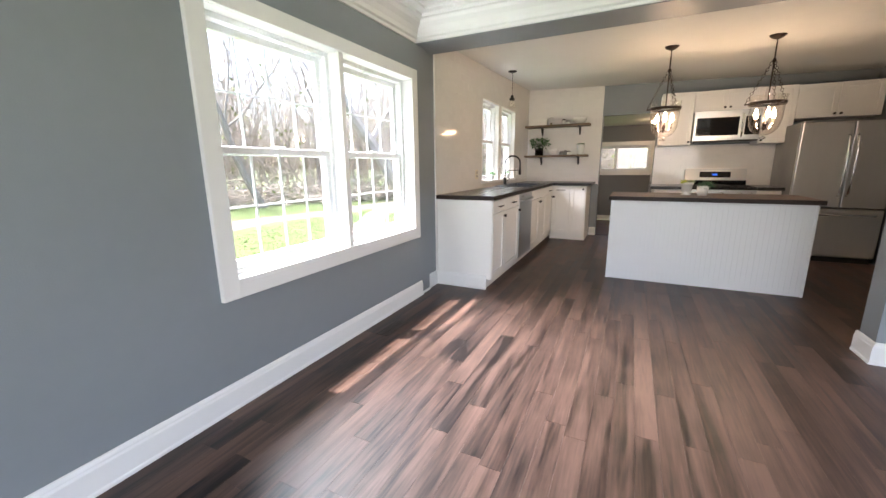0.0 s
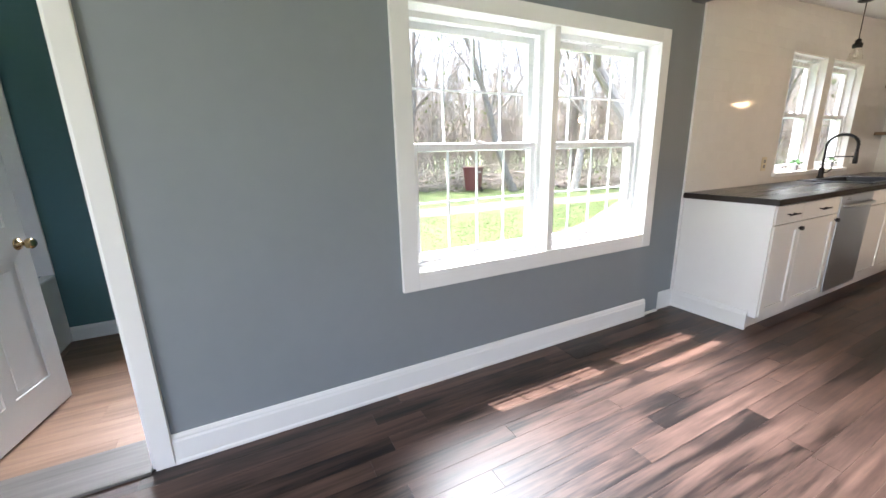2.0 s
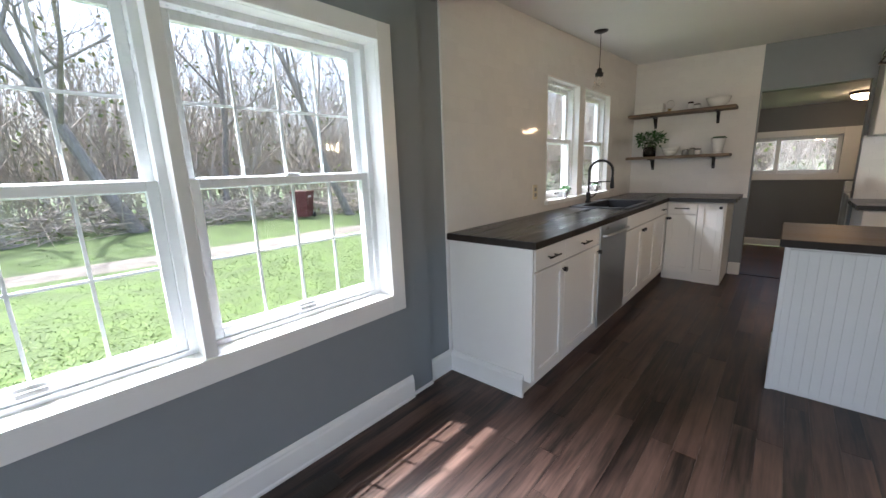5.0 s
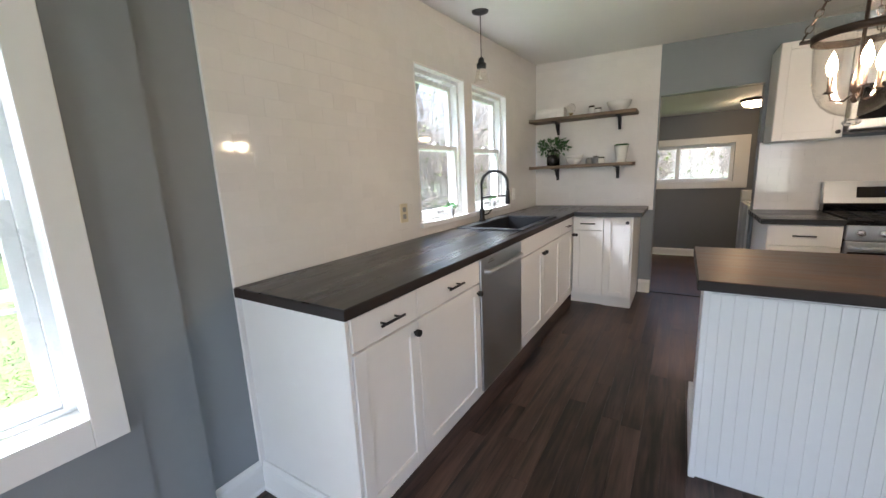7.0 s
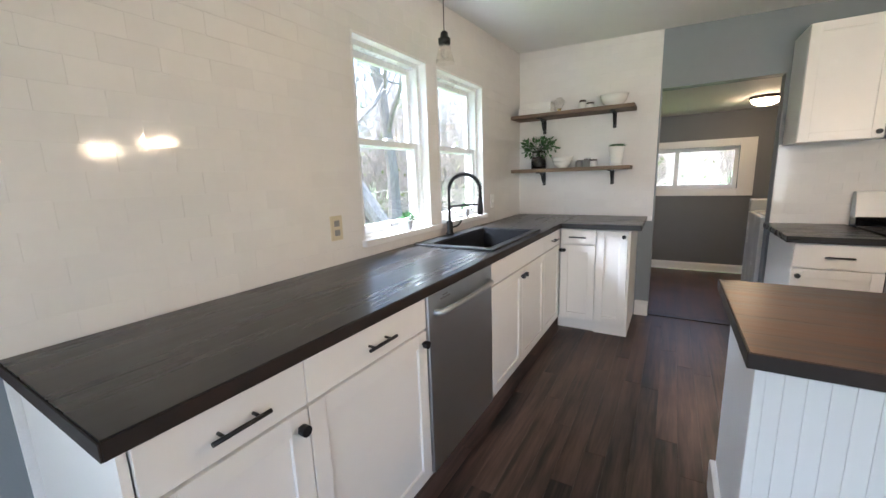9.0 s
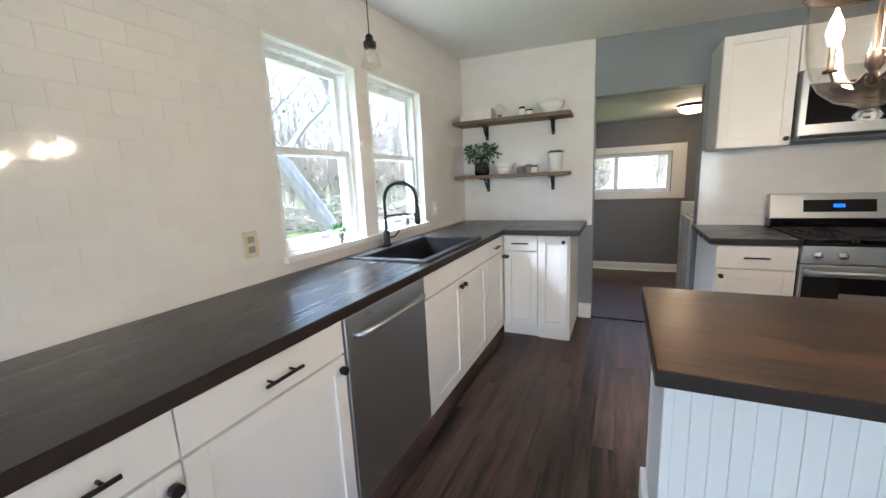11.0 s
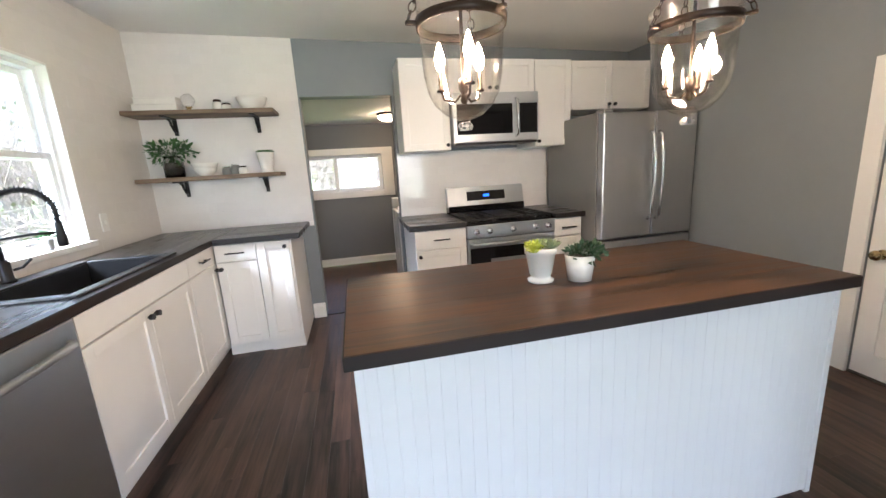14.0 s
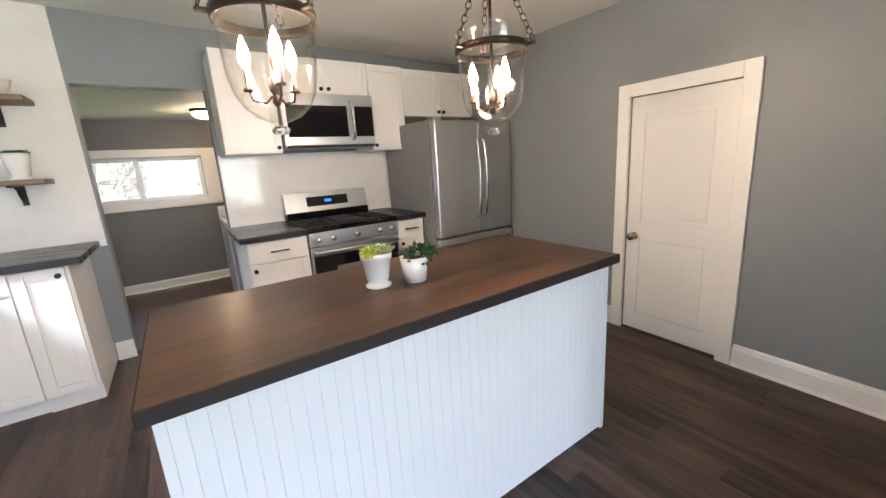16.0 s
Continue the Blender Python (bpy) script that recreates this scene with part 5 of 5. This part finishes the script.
BARE = "leafless grey tree with crooked limbs at the wood's edge"
for i, (x, y, ln, r, h, mt) in enumerate(((-15.5, 5.2, (0.05, -0.45), 0.2, 12, M_BARK), (-13.0, 11.6, (0.0, -0.5), 0.15, 11, M_BARK), (-16.5, 1.5, (0.05, 0.12), 0.17, 11, M_BARK), (-17, 8.4, (0, 0.05), 0.14, 12, M_BARK),
                                          (-11.2, 13.2, (0.05, 0.1), 0.15, 10, M_BIRCH), (-14, 16, (0.1, -0.2), 0.2, 11, M_BARK), (-9, 15.5, (0.1, -0.15), 0.25, 11, M_BARK), (-15.5, -3.5, (0, 0.2), 0.2, 11, M_BARK), (-7.5, 19.5, (0.1, 0), 0.2, 11, M_BARK), (-3, 24, (0.1, 0), 0.22, 11, M_BARK), (-5.9, 11.6, (-0.45, -0.35), 0.24, 9, M_BARK))):
    tree(x, y, ln, r, h, mt, 40 + i, "leafless pale-barked tree at the wood's edge" if mt is M_BIRCH else BARE)

rnd = random.Random(77)
wood_s, buds, pile = Sticks(), Sticks(), Sticks()
for i in range(1900):
    az = rnd.uniform(-0.25, 2.6)
    dist = rnd.uniform(16.5, 34)
    x, y = -math.sin(az) * dist, 4 + math.cos(az) * dist
    h = rnd.uniform(2.0, 9.5)
    p = Vector((x, y, GZ))
    d = Vector((rnd.gauss(0, 0.2), rnd.gauss(0, 0.2), 1)).normalized()
    r = 0.007 + h * 0.0032
    for k in range(5):
        q = p + d * h / 5
        wood_s.stick(p, q, r, r * 0.8)
        d = (d + Vector((rnd.gauss(0, 0.12), rnd.gauss(0, 0.12), 0.05))).normalized()
        for _ in range(7):
            e = (d + Vector((rnd.gauss(0, 0.7), rnd.gauss(0, 0.6), rnd.gauss(0.2, 0.35)))).normalized()
            ln = h * rnd.uniform(0.1, 0.3)
            m_ = q + e * ln
            wood_s.stick(q, m_, r * 0.5, r * 0.3)
            wood_s.stick(m_, m_ + (e + Vector((rnd.gauss(0, 0.4), rnd.gauss(0, 0.4), 0.2))).normalized() * ln * 0.8, r * 0.3, r * 0.15)
            if rnd.random() < 0.35:
                buds.leaf(m_ + Vector((rnd.gauss(0, 0.2), rnd.gauss(0, 0.2), rnd.gauss(0, 0.2))), rnd.uniform(0.05, 0.12), rnd)
        p, r = q, r * 0.8
for i in range(5000):
    az = rnd.uniform(-0.2, 2.6)
    dist = 15.2 + abs(rnd.gauss(0, 2.0))
    p = Vector((-math.sin(az) * dist, 4 + math.cos(az) * dist, GZ + abs(rnd.gauss(0, 0.45))))
    if rnd.random() < 0.3:
        buds.leaf(p, rnd.uniform(0.05, 0.13), rnd)
    d = Vector((rnd.gauss(0, 1), rnd.gauss(0, 1), rnd.gauss(0.1, 0.35))).normalized()
    pile.stick(p, p + d * rnd.uniform(0.5, 2.0), rnd.uniform(0.008, 0.03), 0.006)
tagged(new("thicket", wood_s.mesh("thicket", M_TWIG)), "dense brown thicket of bare saplings", "thicket", kind="stuff")
tagged(new("spring_foliage", buds.mesh("spring_foliage", M_BUD)), "sparse fresh green leaves in the thicket", "foliage", kind="stuff")
tagged(new("brush_pile", pile.mesh("brush_pile", M_TWIG)), "long pile of dead grey-brown branches", "brush", kind="stuff")
blades = Sticks()
for i in range(60000):
    x, y = -2.4 - abs(rnd.gauss(0, 3.2)), rnd.uniform(-1, 14)
    if abs(x + 9.6 - 0.06 * (y - 4)) < 0.8:
        continue
    p = Vector((x, y, GZ))
    n0 = len(blades.v)
    a = rnd.uniform(0, 6.28)
    w_ = Vector((math.cos(a), math.sin(a), 0)) * 0.012
    blades.v += [p - w_, p + w_, p + Vector((rnd.gauss(0, 0.05), rnd.gauss(0, 0.05), rnd.uniform(0.015, 0.035)))]
    blades.f.append((n0, n0 + 1, n0 + 2))
tagged(new("grass", blades.mesh("grass", M_BLADE)), "fresh green tufts of grass", "grass", kind="stuff")
bn = thing("wheelie_bin", (-13.6, 9.9, GZ + 0.03), "maroon plastic wheelie bin at the track", "bin", turn=35)
bm = bmesh.new()
v = [bm.verts.new(p) for z, a in ((0.06, 0.24), (0.95, 0.31)) for p in ((-a, -a, z), (a, -a, z), (a, a, z), (-a, a, z))]
for f in ((3, 2, 1, 0), (4, 5, 6, 7), (0, 1, 5, 4), (1, 2, 6, 5), (2, 3, 7, 6), (3, 0, 4, 7)):
    bm.faces.new([v[i] for i in f])
part("body", bm, M_BIN, bn)
part("lid", boxes((-0.34, 0.34, -0.34, 0.36, 0.95, 1.02), bevel=0.02), M_BIN, bn)
part("label_bar", boxes((0.295, 0.305, -0.15, 0.1, 0.78, 0.84)), M_PORCELAIN, bn, "white printed bar")
for s_ in (-1, 1):
    k = part("wheel", lathe(bmesh.new(), [(0, 0), (0.1, 0), (0.1, 0.05), (0, 0.05)], 18), M_IRON, bn)
    k.matrix_basis = pose(s_ * 0.25, 0.27, 0.1, 0, 90, 0)

# ---- tiles and planks ----
def tile_mesh(name, w, h):
    """A tile in its yz plane, face towards +x, with a softened edge."""
    bm = bmesh.new()
    t, e = 0.004, 0.0003
    rings = [[bm.verts.new((x, sy * (w / 2 - i), sz * (h / 2 - i))) for sy, sz in ((-1, -1), (1, -1), (1, 1), (-1, 1))] for x, i in ((-t, 0), (-e * 0.6, 0), (0, e))]
    for a, b in zip(rings, rings[1:]):
        for k in range(4):
            bm.faces.new((a[k], a[(k + 1) % 4], b[(k + 1) % 4], b[k]))
    bm.faces.new(rings[-1])
    return mesh_of(name, bm, M_TILE)


TW, TH, TG = 0.15, 0.0731, 0.0004
TILES = {}


def tile_field(parent, u0, u1, z0, z1_of, put, holes=()):
    rnd = random.Random(8)
    row = 0
    z = z0
    while z < z1_of - 0.01:
        h = min(TH, z1_of - z)
        u = u0 - (TW / 2 if row % 2 else 0)
        while u < u1 - 0.005:
            a, b = max(u, u0), min(u + TW, u1)
            spans = [(a, b)]
            for ha, hb, hz0, hz1 in holes:
                if z + h > hz0 + 0.02 and z < hz1 - 0.02:
                    spans = [s for p in spans for s in ((p[0], min(p[1], ha)), (max(p[0], hb), p[1])) if s[1] - s[0] > 0.012]
            for a1, b1 in spans:
                if b1 - a1 > 0.012:
                    key = (round(b1 - a1, 3), round(h, 3))
                    if key not in TILES:
                        TILES[key] = tile_mesh("tile", key[0] - TG, key[1] - TG)
                    ob = piece("tile", TILES[key], parent, (0, 0, 0))
                    tilt = pose(0, 0, 0, 0, rnd.gauss(0, 0.10), rnd.gauss(0, 0.10))
                    ob.matrix_basis = put((a1 + b1) / 2, z + h / 2) @ tilt
            u += TW
        z += TH
        row += 1


tile_field(west_kitchen, 4.302, YB, 0.91, 2.46, lambda u, z: pose(XT, u, z), [(5.585, 6.235, 0.98, 2.0), (6.355, 7.05, 0.98, 2.0)])
tile_field(tile_back, XT, -0.262, 0.91, 2.46, lambda u, z: pose(u, YB, z, 0, 0, -90))
splash = structure("backsplash", boxes((0.535, 2.11, YB - 0.001, YB + 0.002, 0.86, 1.46)), M_GROUT, "white tiled backsplash behind the range")
tile_field(splash, 0.535, 2.11, 0.878, 1.45, lambda u, z: pose(u, YB - 0.008, z, 0, 0, -90))


def planks(parent, x0, x1, y0, y1, w, length, material, seed, cut=()):
    """Floor boards along y in random bond; full boards share one mesh."""
    rnd = random.Random(seed)
    shared = {}
    x = x0
    while x < x1 - 0.01:
        ww = min(w, x1 - x)
        y = y0 - rnd.uniform(0, length)
        while y < y1:
            a, b = max(y, y0), min(y + length, y1)
            if b - a > 0.02:
                key = (round(ww, 3), round(b - a, 2))
                if key not in shared:
                    hw, hl = key[0] / 2 - 0.0003, (b - a) / 2 - 0.0003
                    shared[key] = mesh_of("plank", boxes((-hw, hw, -hl, hl, -0.004, 0.0), bevel=0.0005, ), material)
                    if len(shared[key].vertices) == 0:
                        raise ValueError
                piece("plank", shared[key], parent, (x + ww / 2, (a + b) / 2, 0.0))
            y += length
        x += w


floor_ob = bpy.data.objects["floor"]
planks(floor_ob, XO, 3.42, YS, YB + 0.14, 0.095, 1.1, M_FLOOR, 5)
planks(bpy.data.objects["floor_bathroom"], XB, XO, -1.3, YBT, 0.18, 1.22, M_FLOOR2, 6)
